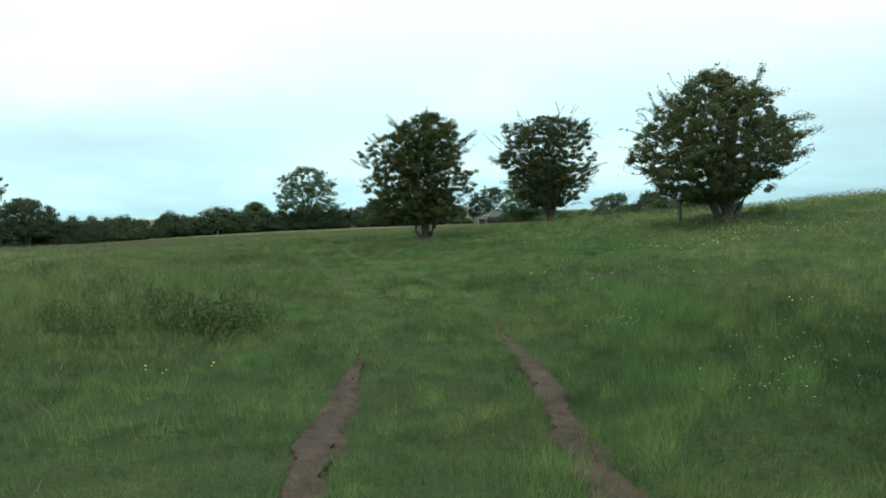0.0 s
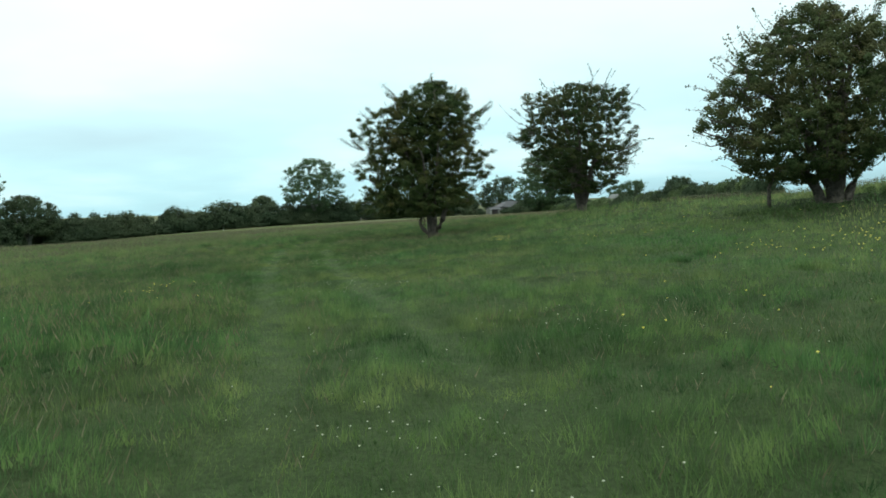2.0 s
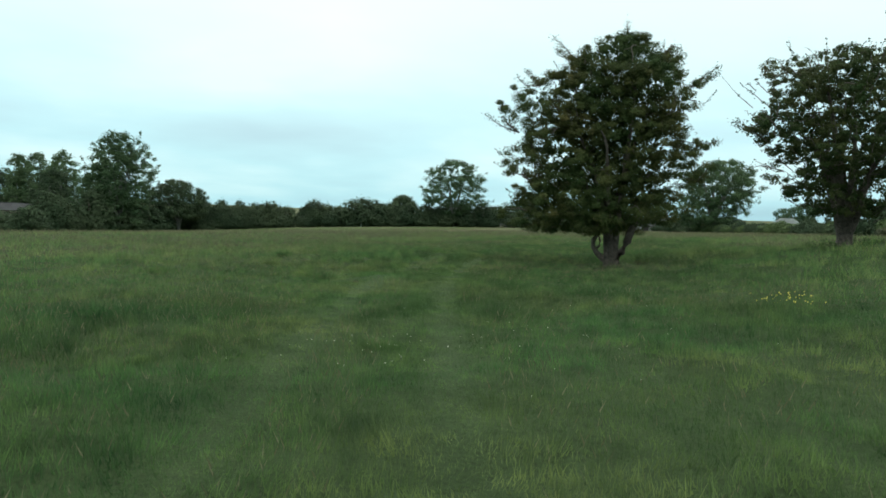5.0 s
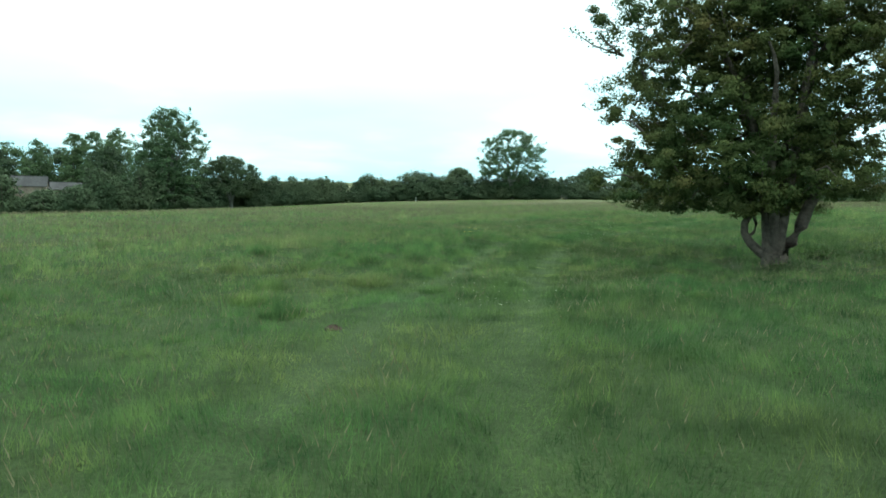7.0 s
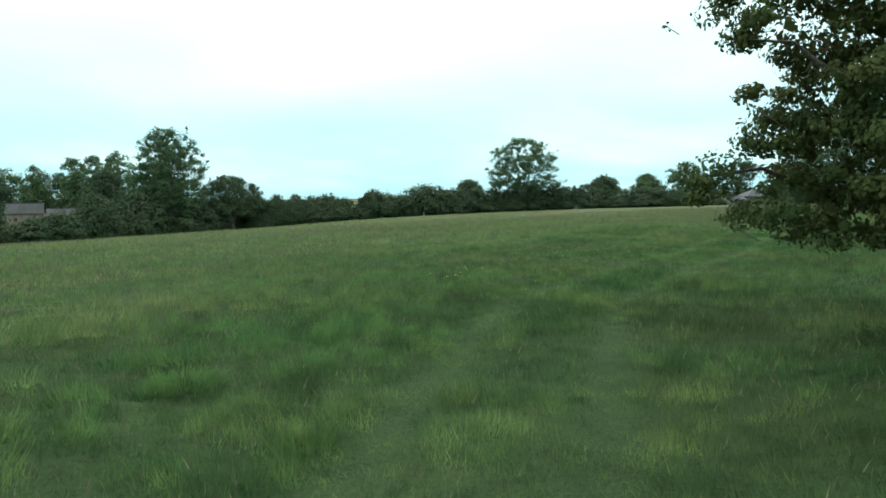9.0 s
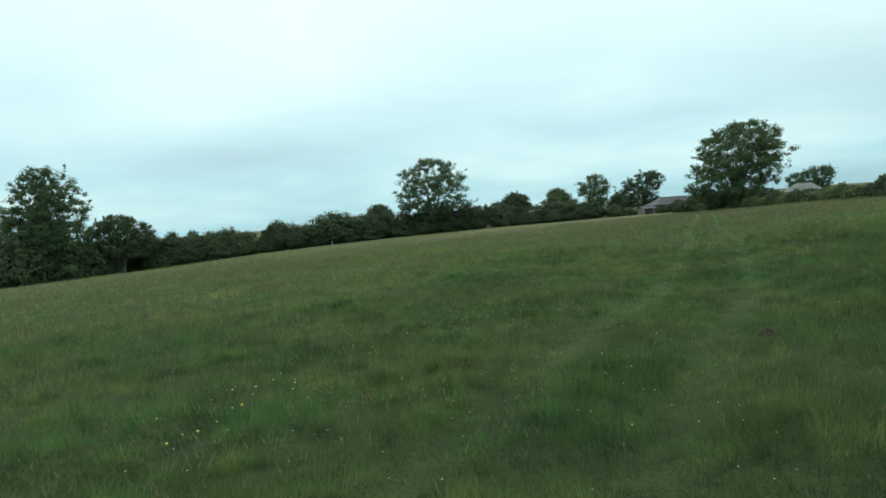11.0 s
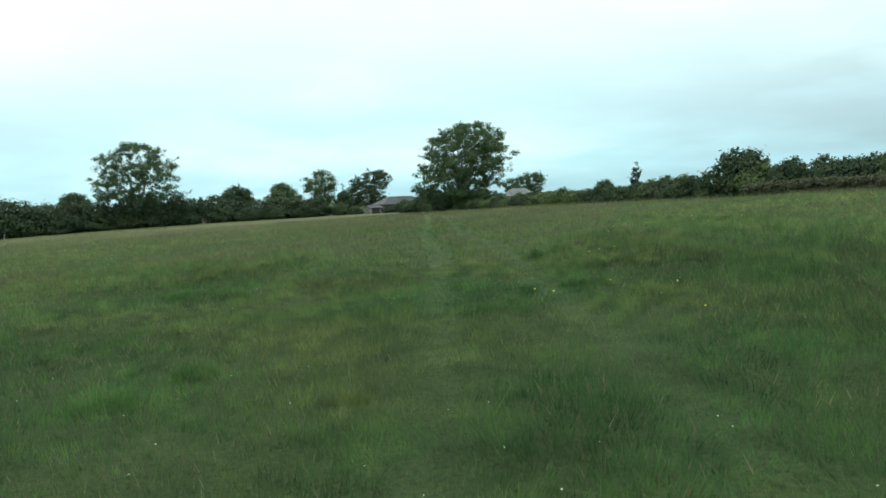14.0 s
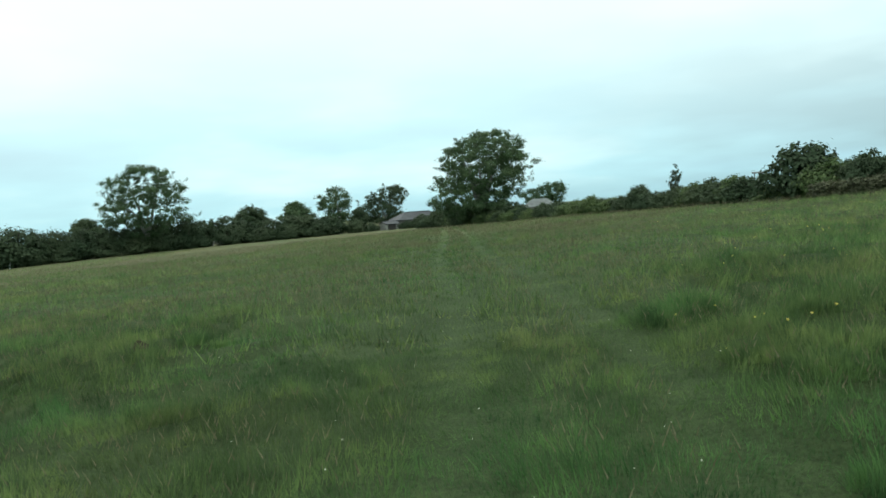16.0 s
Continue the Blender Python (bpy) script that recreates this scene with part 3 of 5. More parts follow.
def build_ruts():
    for side, lean, wide, lo, hi, seed in RUTS:
        rng = np.random.default_rng(seed)
        ys = np.arange(lo, hi, 0.06)
        us = np.linspace(-1, 1, 9)
        mid, half = rut_edges(side, lean, wide, ys, seed)
        taper = np.clip(np.minimum((hi - ys) / 1.6, (ys - lo) / 0.7), 0.04, 1) ** 0.6
        x = mid[:, None] + (half * taper)[:, None] * us[None] * 1.15 + np.abs(us)[None] * 0.10 * (drifts(ys[:, None] + us[None] * 3, ys[:, None] * 0.3, 0.22, seed) - 0.5) + rng.normal(0, 0.008, (len(ys), 9))
        y = ys[:, None] + rng.normal(0, 0.012, x.shape)
        z = land(x, y) + 0.010 + 0.11 * (0.6 * drifts(x, y, 0.5, 21) + 0.4 * drifts(x, y, 0.2, 22) - 0.36) * np.clip((y - lo) / 4, 0.2, 1) + rng.uniform(0, 0.02, x.shape)
        z = np.minimum(z, land(x, y) + 0.03)
        z[:, [0, -1]] -= 0.03
        v = np.stack([x, y, z], -1).reshape(-1, 3)
        i = (np.arange(len(ys) - 1)[:, None] * 9 + np.arange(8)[None]).ravel()
        f = np.stack([i, i + 1, i + 10, i + 9], -1)
        ob = new("wheel_rut", mesh_from("wheel_rut", v, f, SOIL))
        tagged(ob, "worn wheel rut of bare reddish-brown soil in the grass", "rut", "wheel ruts", "structure")


build_ruts()


# ================= grass =================
def patchiness(x, y):
    """0 to 1: how rank the grass stands."""
    return np.clip(0.5 + 1.2 * (0.5 * drifts(x, y, 6.5, 1) + 0.5 * drifts(x, y, 2.2, 2) - 0.5), 0, 1)


def wheel_press(x, y):
    # earlier wheels kept to the west of the way at first, then to the east
    drift = np.interp(y, (10, 24, 46, 56, 74, 88), (0, -0.6, -0.6, 0.7, 0.65, -0.1))
    d = np.abs(np.abs(lane_offset(x, y) - drift) - 0.8)
    return np.exp(-((d / 0.24) ** 2)) * np.clip((y - 6) / 8, 0, 1)


def scatter(rng, n, lo, hi, ylo, yhi):
    """Places at lo to hi metres to either side of the way."""
    y = rng.uniform(ylo, yhi, n)
    off = rng.uniform(lo, hi, n) * rng.choice([-1, 1], n)
    x = np.interp(y, LANE[:, 1], LANE[:, 0]) + off
    inside = (y < 245 + 0.28 * np.minimum(x, 0)) & (x < 31 - np.maximum(y - 125, 0) * 0.11) & (x > -150)
    return x[inside], y[inside]


def blades(rng, x, y, wide, tall, lean=0.6, fine=True):
    """Three-triangle bent blades."""
    n = len(x)
    z = land(x, y) - 0.01
    rank, press = patchiness(x, y), wheel_press(x, y)
    clump, knob = clumps_of_grass(x, y) * (1 - 0.6 * press), tussocky(x, y)
    h = tall * (0.40 + 0.42 * rank**1.5 + clump * (0.22 + 0.55 * knob)) * rng.uniform(0.5, 1.25, n) * (1 - 0.5 * press)
    # ranker tufts, taller, with small tussock shadows put in as a darker tint
    dark = np.clip((0.55 * drifts(x, y, 0.8, 9) + 0.45 * drifts(x, y, 0.35, 10) - 0.60) / 0.10, 0, 1) * np.clip(1.8 * drifts(x, y, 7.0, 12) - 0.3, 0, 1) * (1 - press)
    h = h * (1 + 0.5 * dark)
    # a bank of tall growth never driven over, beside the start
    h = h * (1 + 0.9 * np.exp(-(((x + 7.5) / 4.5) ** 2 + ((y - 13.5) / 5) ** 2)) + 0.5 * np.exp(-(((x - 4.0) / 2.2) ** 2 + ((y - 8) / 5) ** 2)))
    for tx, ty in ((-1.0, 43.0), (6.6, 45.0), (11.5, 29.8)):
        h = h * (1 - 0.5 * np.exp(-(((x - tx) / 1.6) ** 2 + ((y - ty) / 1.6) ** 2)))
    a = rng.uniform(0, 2 * np.pi, n)
    side = np.stack([np.cos(a), np.sin(a), 0 * a], -1)
    # each tuft lies over its own way
    b = np.where(rng.uniform(0, 1, n) < 0.55, 12.0 * drifts(x, y, 0.7, 5) + rng.normal(0, 0.6, n), a + rng.uniform(0.6, 2.5, n))
    fall = lean * h * rng.uniform(0.3, 2.2, n) * (1 + 0.4 * press)
    way = np.stack([np.cos(b) * fall, np.sin(b) * fall + 0.15 * fall, 0 * b], -1)
    w = (wide * rng.uniform(0.6, 1.4, n))[:, None]
    p = np.stack([x, y, z], -1)
    up = np.stack([0 * h, 0 * h, h], -1)
    # tint carries sky sheen on pressed tracks and lit clump tops over darker hollows
    tint = np.clip(rng.normal(0.31, 0.09, n) + 0.21 * press - 0.30 * (rank - 0.5) + (0.16 + 0.44 * knob) * (clump - 0.45) + 0.14 * (rng.uniform(0, 1, n) > 0.95) - 0.30 * dark, 0, 1)
    # shade seen down into the near grass, put in as darker tint; paler farther off
    tint = np.clip(tint - 0.09 * np.exp(-((lane_offset(x, y) / 4.5) ** 2)) + 0.24 * np.clip((np.abs(lane_offset(x, y)) - 4) / 9, 0, 1), 0, 1)
    if not fine:
        v = np.stack([p - side * w, p + side * w, p + up * 0.93 + way], 1).reshape(-1, 3)
        return v, np.arange(3 * n).reshape(n, 3), np.repeat(tint, 3)
    v = np.stack([p - side * w, p + side * w, p + up * 0.58 + way * 0.3 - side * w * 0.75, p + up * 0.58 + way * 0.3 + side * w * 0.75, p + up * 0.93 + way], 1).reshape(-1, 3)
    i = np.arange(n)[:, None] * 5
    f = np.concatenate([i + [0, 1, 3], i + [0, 3, 2], i + [2, 3, 4]], 1).reshape(-1, 3)
    return v, f, np.repeat(tint, 5)


def build_grass():
    rng = np.random.default_rng(5)
    bands = ((0, 5, 1.5, 70, 50000, 0.0022, 0.15), (0, 6, 1.5, 72, 230000, 0.0085, 0.05), (0, 3.4, 1.5, 70, 560000, 0.0029, 0.165), (3.4, 7, 1.5, 75, 330000, 0.0045, 0.175), (7, 12, 2, 82, 225000, 0.0068, 0.19), (12, 24, 4, 105, 220000, 0.0112, 0.21),
             (24, 48, 8, 150, 140000, 0.021, 0.22), (0, 12, 70, 110, 80000, 0.0095, 0.19), (0, 24, 105, 190, 80000, 0.021, 0.22), (48, 150, 20, 240, 110000, 0.045, 0.24))
    for k, (lo, hi, ylo, yhi, n, wide, tall) in enumerate(bands):
        x, y = scatter(rng, n, lo, hi, ylo, yhi)
        n = len(x)
        keep = (~in_rut(x, y) | (rng.uniform(0, 1, n) < 0.15 + 1.1 * np.clip(drifts(x, y, 0.22, 11) - 0.35, 0, 1))) & (rng.uniform(0, 1, n) < 0.8 + 0.3 * patchiness(x, y))
        v, f, tint = blades(rng, x[keep], y[keep], wide, tall, 0.36, k == 0)
        ob = new("grass", mesh_from("grass", v, f, GRASS, tint))
        tagged(ob, "rough tufted green meadow grass, pressed paler by wheels", "grass", "meadow grass", "stuff")
    # a rank strip that was never driven over
    x, y = rng.uniform(-14, -2.4, 26000), rng.normal(12.5, 3.0, 26000)
    keep = rng.uniform(0, 1, 26000) < 0.3 + 0.7 * patchiness(1.7 * x, 1.7 * y)
    v, f, tint = blades(rng, x[keep], y[keep], 0.0045, 0.30, 0.45)
    tagged(new("tall_grass", mesh_from("tall_grass", v, f, GRASS, tint)), "tall rank meadow grass beside the track", "grass", "meadow grass", "stuff")


build_grass()


def build_seed_heads():
    """Thin straw-brown stems with feathery heads over the sward."""
    rng = np.random.default_rng(9)
    for lo, hi, ylo, yhi, n, wide, tall in ((0.4, 9, 2, 78, 115000, 0.0012, 0.27), (9, 26, 4, 110, 165000, 0.0056, 0.33), (26, 60, 8, 190, 120000, 0.0145, 0.34), (0, 26, 100, 195, 80000, 0.0135, 0.33), (0, 9, 76, 112, 26000, 0.0065, 0.31), (60, 130, 20, 235, 34000, 0.025, 0.34)):
        x, y = scatter(rng, n, lo, hi, ylo, yhi)
        n = len(x)
        drift = np.clip(1.5 * (0.5 * drifts(x, y, 7.0, 7) + 0.5 * drifts(x, y, 1.8, 8)) - 0.22, 0, 1)
        rank_side = np.exp(-(((x + 9) / 7) ** 2 + ((y - 20) / 14) ** 2)) + np.exp(-(((x + 17) / 8) ** 2 + ((y - 48) / 12) ** 2)) + np.exp(-(((x + 7) / 4) ** 2 + ((y - 13.5) / 4) ** 2))
        keep = (rng.uniform(0, 1, n) < 0.08 + 1.4 * drift**2.0 + 0.6 * rank_side) & ~in_rut(x, y) & (wheel_press(x, y) < 0.3)
        x, y = x[keep], y[keep]
        n = len(x)
        z, h = land(x, y), tall * rng.uniform(0.55, 1.25, n) * (1 + 0.7 * np.exp(-(((x + 8) / 5) ** 2 + ((y - 14) / 5) ** 2)))
        a, b = rng.uniform(0, 6.28, n), rng.uniform(0, 6.28, n)
        side = np.stack([np.cos(a), np.sin(a), 0 * a], -1) * wide
        bend = np.stack([np.cos(b), np.sin(b), 0 * b], -1) * (h * 0.22)[:, None]
        p, up = np.stack([x, y, z], -1), np.stack([0 * h, 0 * h, h], -1)
        m = p + up * 0.7 + bend * 0.4
        v = np.stack([p - side * 0.35, p + side * 0.35, m, m - side * 1.5, m + side * 1.5 + up * 0.05, p + up + bend], 1).reshape(-1, 3)
        i = np.arange(n)[:, None] * 6
        f = np.concatenate([i + [0, 1, 2], i + [3, 4, 5]], 1).reshape(-1, 3)
        ob = new("seed_heads", mesh_from("seed_heads", v, f, STRAW, np.repeat(rng.uniform(0, 1, n), 6)))
        tagged(ob, "straw-brown grass seed heads standing above the meadow", "grass", "meadow grass", "stuff")


build_seed_heads()


def build_flowers():
    """Small flowers in loose drifts: five-petalled cups on the grass tops."""
    rng = np.random.default_rng(21)
    yellow = ((1.5, 30.9, 0.4, 40), (-5.35, 20.9, 0.35, 16), (4.5, 9.5, 0.3, 5), (6.8, 21.3, 1.6, 40), (8.5, 22.5, 1.4, 30), (11, 24, 3.0, 40), (4.5, 27, 2.5, 20), (9, 76, 3.0, 20),
              (5, 72, 2.0, 14), (-8.6, 49, 0.6, 12), (14, 88, 5.0, 14), (-2.4, 6.7, 0.4, 6), (-0.9, 62.9, 0.8, 6), (0.4, 68.0, 0.8, 8), (-5, 19, 1.2, 8), (3.0, 14.5, 1.5, 14))
    white = ((2.0, 8.1, 0.35, 16), (2.2, 5.1, 0.4, 8), (3.0, 6.2, 0.7, 14), (0.2, 10.9, 0.7, 12), (-0.4, 11.4, 0.5, 8), (-1.6, 19.3, 0.9, 14), (-2.5, 27, 2.0, 16), (-6.2, 49.6, 2.0, 34),
             (-6.6, 54.0, 1.2, 40), (-4.6, 57, 2.0, 16), (-5.2, 36.0, 0.8, 12), (5, 14, 2.5, 26), (-2, 66, 3.5, 20), (-3.5, 25.5, 0.8, 12), (1.0, 14, 2.0, 20), (-8.3, 15.2, 0.6, 40), (-6.2, 15.8, 0.5, 24), (-7.2, 49.0, 2.2, 24), (-7.5, 53.5, 2.0, 24))
    for name, spots, material, size, label in (("buttercups", yellow, PETAL_YELLOW, 0.011, "small yellow buttercups scattered through the grass"), ("clover_flowers", white, PETAL_WHITE, 0.0052, "small white clover flowers scattered through the grass")):
        pts = []
        for x, y, r, n in spots:
            n = n * 3 if name == "clover_flowers" else n
            pts.append(np.stack([rng.normal(x, r * 0.6, n), rng.normal(y, r * 0.8, n)], -1))
        p = np.concatenate(pts)
        z = land(p[:, 0], p[:, 1]) + rng.uniform(0.09, 0.24, len(p))
        verts, faces, at = [], [], 0
        far = 1 + np.maximum(np.abs(lane_offset(p[:, 0], p[:, 1])) - 4, 0) * 0.06
        for (x, y), h, s in zip(p, z, size * far * rng.uniform(0.7, 1.4, len(p))):
            ang = np.linspace(0, 2 * np.pi, 5, endpoint=False) + rng.uniform(0, 6)
            rim = np.stack([np.cos(ang) * s, np.sin(ang) * s, 0 * ang + s * 0.7], -1) + [x, y, h]
            verts.append(np.concatenate([[[x, y, h - s * 0.3]], rim, [[x, y, h + s * 1.1]]]))
            k = np.arange(5)
            faces.append(np.concatenate([np.stack([0 * k, 1 + k, 1 + (k + 1) % 5], -1), np.stack([0 * k + 6, 1 + (k + 1) % 5, 1 + k], -1)]) + at)
            at += 7
        v = np.concatenate(verts)
        ob = new(name, mesh_from(name, v, np.concatenate(faces), material, rng.uniform(0, 1, len(v))))
        tagged(ob, label, "flowers", "meadow flowers", "stuff")


build_flowers()


# ================= thorn trees in the field =================
def at(x, y, drop=0.0):
    return (x, y, float(land(x, y)) - drop)


LOOP = [((-0.10, 0.02, 0.26), (-0.28, 0.0, 0.38), (-0.46, -0.02, 0.54), (-0.58, 0.0, 0.74), (-0.58, 0.03, 0.94), (-0.48, 0.05, 1.12), (-0.48, 0.1, 1.45), (-0.8, 0.1, 2.0)), (0.12, 0.10, 0.085, 0.075, 0.07, 0.065, 0.05, 0.03)]
LOOP_TWIG = [((-0.52, 0.0, 0.66), (-0.40, 0.02, 0.76), (-0.36, 0.04, 0.92), (-0.45, 0.05, 1.14)), (0.04, 0.035, 0.03, 0.025)]
FLUTE = [((-0.06, -0.02, -0.1), (-0.08, -0.03, 0.4), (-0.12, 0.0, 0.9), (-0.16, 0.05, 1.4), (-0.45, 0.15, 2.3)), (0.19, 0.16, 0.15, 0.13, 0.07)]
MIDDLE = [((0.0, 0.08, -0.1), (0.02, 0.06, 0.4), (-0.02, 0.03, 0.8), (-0.02, 0.1, 1.4), (0.1, 0.3, 2.4)), (0.14, 0.12, 0.11, 0.09, 0.06)]
SPREAD = [((0.06, -0.02, -0.1), (0.13, 0.0, 0.30), (0.30, 0.0, 0.60), (0.46, 0.02, 0.92), (0.58, 0.05, 1.3), (1.0, 0.1, 2.2)), (0.17, 0.15, 0.14, 0.13, 0.11, 0.06)]
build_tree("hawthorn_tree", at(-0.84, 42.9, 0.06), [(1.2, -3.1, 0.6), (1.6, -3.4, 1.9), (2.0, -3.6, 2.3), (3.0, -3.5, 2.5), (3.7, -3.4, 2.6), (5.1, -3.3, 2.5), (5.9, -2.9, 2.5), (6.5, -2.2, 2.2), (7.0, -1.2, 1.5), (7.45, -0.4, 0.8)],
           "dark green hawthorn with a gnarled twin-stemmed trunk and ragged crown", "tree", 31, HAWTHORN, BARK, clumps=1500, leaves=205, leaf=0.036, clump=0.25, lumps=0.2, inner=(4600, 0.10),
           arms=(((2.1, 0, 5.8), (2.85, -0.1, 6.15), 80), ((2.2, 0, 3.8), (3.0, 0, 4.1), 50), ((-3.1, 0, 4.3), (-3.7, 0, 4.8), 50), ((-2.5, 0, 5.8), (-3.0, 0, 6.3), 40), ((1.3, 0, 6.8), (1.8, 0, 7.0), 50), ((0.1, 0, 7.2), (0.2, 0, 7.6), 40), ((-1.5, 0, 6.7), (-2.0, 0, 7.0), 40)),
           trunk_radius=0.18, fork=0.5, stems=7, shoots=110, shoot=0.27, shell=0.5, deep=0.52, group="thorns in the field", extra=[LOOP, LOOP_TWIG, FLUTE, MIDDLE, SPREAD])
build_tree("hawthorn_tree", at(6.6, 45.0), [(1.0, -1.2, 1.1), (1.5, -1.9, 1.8), (2.2, -2.3, 2.4), (3.0, -2.7, 2.6), (3.9, -3.2, 2.5), (5.0, -3.0, 2.5), (5.9, -2.5, 2.5), (6.3, -1.5, 1.2)],
           "leaning vase-shaped hawthorn, dark green with spiky bare shoots", "tree", 32, HAWTHORN, BARK, clumps=1100, leaves=84, leaf=0.052, clump=0.23, lobes=210, pull=0.12, inner=(1000, 0.10),
           arms=(((1.6, 0, 2.6), (3.0, 0, 3.1), 30), ((1.6, 0, 2.9), (2.9, 0.2, 3.4), 30), ((1.4, 0, 2.2), (2.4, 0, 2.4), 24), ((1.4, 0, 5.4), (2.3, 0, 6.1), 40), ((0.2, 0, 5.9), (0.5, 0, 6.5), 20), ((-2.5, 0, 3.3), (-3.6, 0, 3.9), 40), ((-2.0, 0, 2.4), (-2.9, 0, 2.7), 6)),
           trunk_radius=0.25, fork=0.6, stems=9, shoots=150, shoot=0.7, shell=0.56, group="thorns in the field")
build_tree("hawthorn_tree", at(11.5, 29.8), [(0.7, -2.0, 0.2), (1.1, -3.1, 1.4), (1.8, -3.6, 2.3), (2.6, -3.8, 2.8), (3.4, -3.6, 2.8), (4.2, -3.3, 2.0), (5.0, -2.4, 1.3), (5.5, -1.7, 0.5), (5.85, -1.1, -0.1)],
           "broad hawthorn bush-tree, dark green and rusty brown, several stems", "tree", 33, RUSTY, BARK, clumps=1350, leaves=90, leaf=0.050, clump=0.25, lobes=300, pull=0.12, inner=(1800, 0.10),
           arms=(((2.2, 0, 3.8), (3.3, 0, 4.1), 34), ((2.2, 0, 3.2), (3.4, 0, 3.4), 50), ((2.2, 0, 2.5), (3.1, 0, 2.6), 50), ((1.2, 0, 4.6), (2.2, 0, 4.9), 24), ((-3.0, 0, 1.9), (-4.2, 0, 2.1), 12), ((-3.0, 0, 2.3), (-4.0, 0, 2.7), 12), ((-1.6, 0, 4.9), (-1.7, 0, 5.6), 20), ((-2.2, 0, 4.4), (-2.7, 0, 5.1), 20), ((1.0, 0, 5.2), (1.4, 0, 5.9), 24)),
           trunk_radius=0.25, fork=0.5, stems=8, shoots=170, shoot=0.55, shell=0.45, group="thorns in the field",
           extra=[(((-0.32, 0.1, -0.1), (-0.5, 0.1, 0.4), (-0.85, 0.05, 0.9), (-1.3, 0.0, 1.7)), (0.17, 0.15, 0.12, 0.06)), (((0.22, -0.1, -0.1), (0.4, -0.1, 0.45), (0.75, -0.05, 1.0), (1.3, 0.0, 1.8)), (0.16, 0.13, 0.10, 0.06)), (((-1.75, 0.5, -0.1), (-1.8, 0.4, 0.5), (-1.6, 0.2, 1.2)), (0.07, 0.06, 0.04))])

# ================= trees along the field's edge =================
build_tree("ash_tree", at(-44.0, 246.5), [(3.0, -3, 4), (5.5, -7, 8.5), (7.5, -10, 10.8), (10, -10.4, 10.6), (13, -10.2, 10.2), (16, -8.8, 9.4), (18.5, -6.8, 7.2), (20.5, -3.4, 3.8)],
           "tall ash tree with an open grey-green crown above the hedge", "tree", 41, ASH, GREY_BARK, clumps=430, leaves=62, leaf=0.27, clump=1.3, lobes=70, pull=0.26, trunk_radius=0.55, fork=4.0, stems=6, shoots=30, shoot=1.6, shell=0.42, group="hedgerow trees", lumps=0.25, twig=0.12)
build_tree("oak_tree", at(23.6, 186.0), [(0.8, -5, 4.4), (2, -7.5, 5.8), (4, -9.4, 6.4), (6, -9.0, 7.2), (8.5, -8.2, 8.4), (11, -7.0, 9.2), (13, -6.2, 8.8), (14.6, -3.0, 7.2), (15.6, 0.0, 5.0)],
           "big round dark green tree standing at the field corner", "tree", 42, ASH, GREY_BARK, clumps=760, leaves=60, leaf=0.22, clump=1.05, lobes=150, pull=0.24, trunk_radius=0.6, fork=2.6, stems=7, shoots=40, shoot=1.3, shell=0.42, group="hedgerow trees", lumps=0.2, twig=0.12)
build_tree("ash_tree", at(-124.0, 195.0), [(0.6, -11, 7.5), (4, -12.5, 8), (8, -12, 8), (12, -11, 7.8), (15, -10, 8.2), (18, -9, 9), (21, -8, 8.4), (24, -6.5, 6), (26.8, -3, 3)],
           "very tall ash tree with airy pale green crown and ivy", "tree", 43, ASH, GREY_BARK, clumps=820, leaves=52, leaf=0.31, clump=1.4, lobes=120, pull=0.15, trunk_radius=0.6, fork=5.0, stems=7, shoots=70, shoot=1.4, shell=0.42, group="hedgerow trees", lumps=0.2, twig=0.12)
build_tree("oak_tree", at(-117.5, 213.0), [(4.0, -9, 6.5), (5.4, -10.6, 7.8), (7.5, -11, 8.2), (10, -10.6, 8), (12.2, -9, 6.4), (14, -6, 3.6), (15.2, -3, 1)],
           "low dense dark oak with a rounded top and open trunk", "tree", 44, THICKET, GREY_BARK, clumps=480, leaves=56, leaf=0.29, clump=1.5, lobes=70, pull=0.2, trunk_radius=0.5, fork=2.6, stems=6, shoots=30, shoot=0.9, shell=0.42, group="hedgerow trees", lumps=0.1, twig=0.12)
build_tree("birch_tree", at(1.5, 273.0), [(2.5, -4, 2), (5, -6, 3.6), (8, -6.6, 4), (10.3, -6, 3.6), (11.8, -3.6, 2), (12.6, -1.5, 0.5)],
           "pale-stemmed airy birch tree behind the hedge", "tree", 45, ASH, PALE_BARK, clumps=190, leaves=46, leaf=0.28, clump=1.3, lobes=34, pull=0.26, trunk_radius=0.32, fork=3.2, stems=5, shoots=30, shoot=1.2, group="hedgerow trees", lumps=0.2, twig=0.1)
build_tree("oak_tree", at(21.6, 357.0), [(1.5, -9, 7), (5, -10, 8), (8, -10, 7), (11, -8.6, 9), (13.5, -5.5, 9.2), (15.5, 0, 8)],
           "distant wind-shaped tree behind the barn", "tree", 46, THICKET, GREY_BARK, clumps=300, leaves=40, leaf=0.4, clump=1.7, lobes=44, pull=0.26, trunk_radius=0.5, fork=3.0, stems=5, shoots=30, shoot=1.3, group="far trees", lumps=0.2, twig=0.12)
build_tree("oak_tree", at(63.0, 278.0), [(1.5, -5, 5), (4.5, -6.8, 5), (6.5, -6.4, 7.3), (8.2, -3.8, 7), (9.2, 2.5, 6)],
           "rounded double-crowned tree behind a house roof", "tree", 47, ASH, GREY_BARK, clumps=210, leaves=40, leaf=0.32, clump=1.35, lobes=34, pull=0.26, trunk_radius=0.4, fork=2.2, stems=5, shoots=24, shoot=1.0, group="far trees", lumps=0.2, twig=0.1)
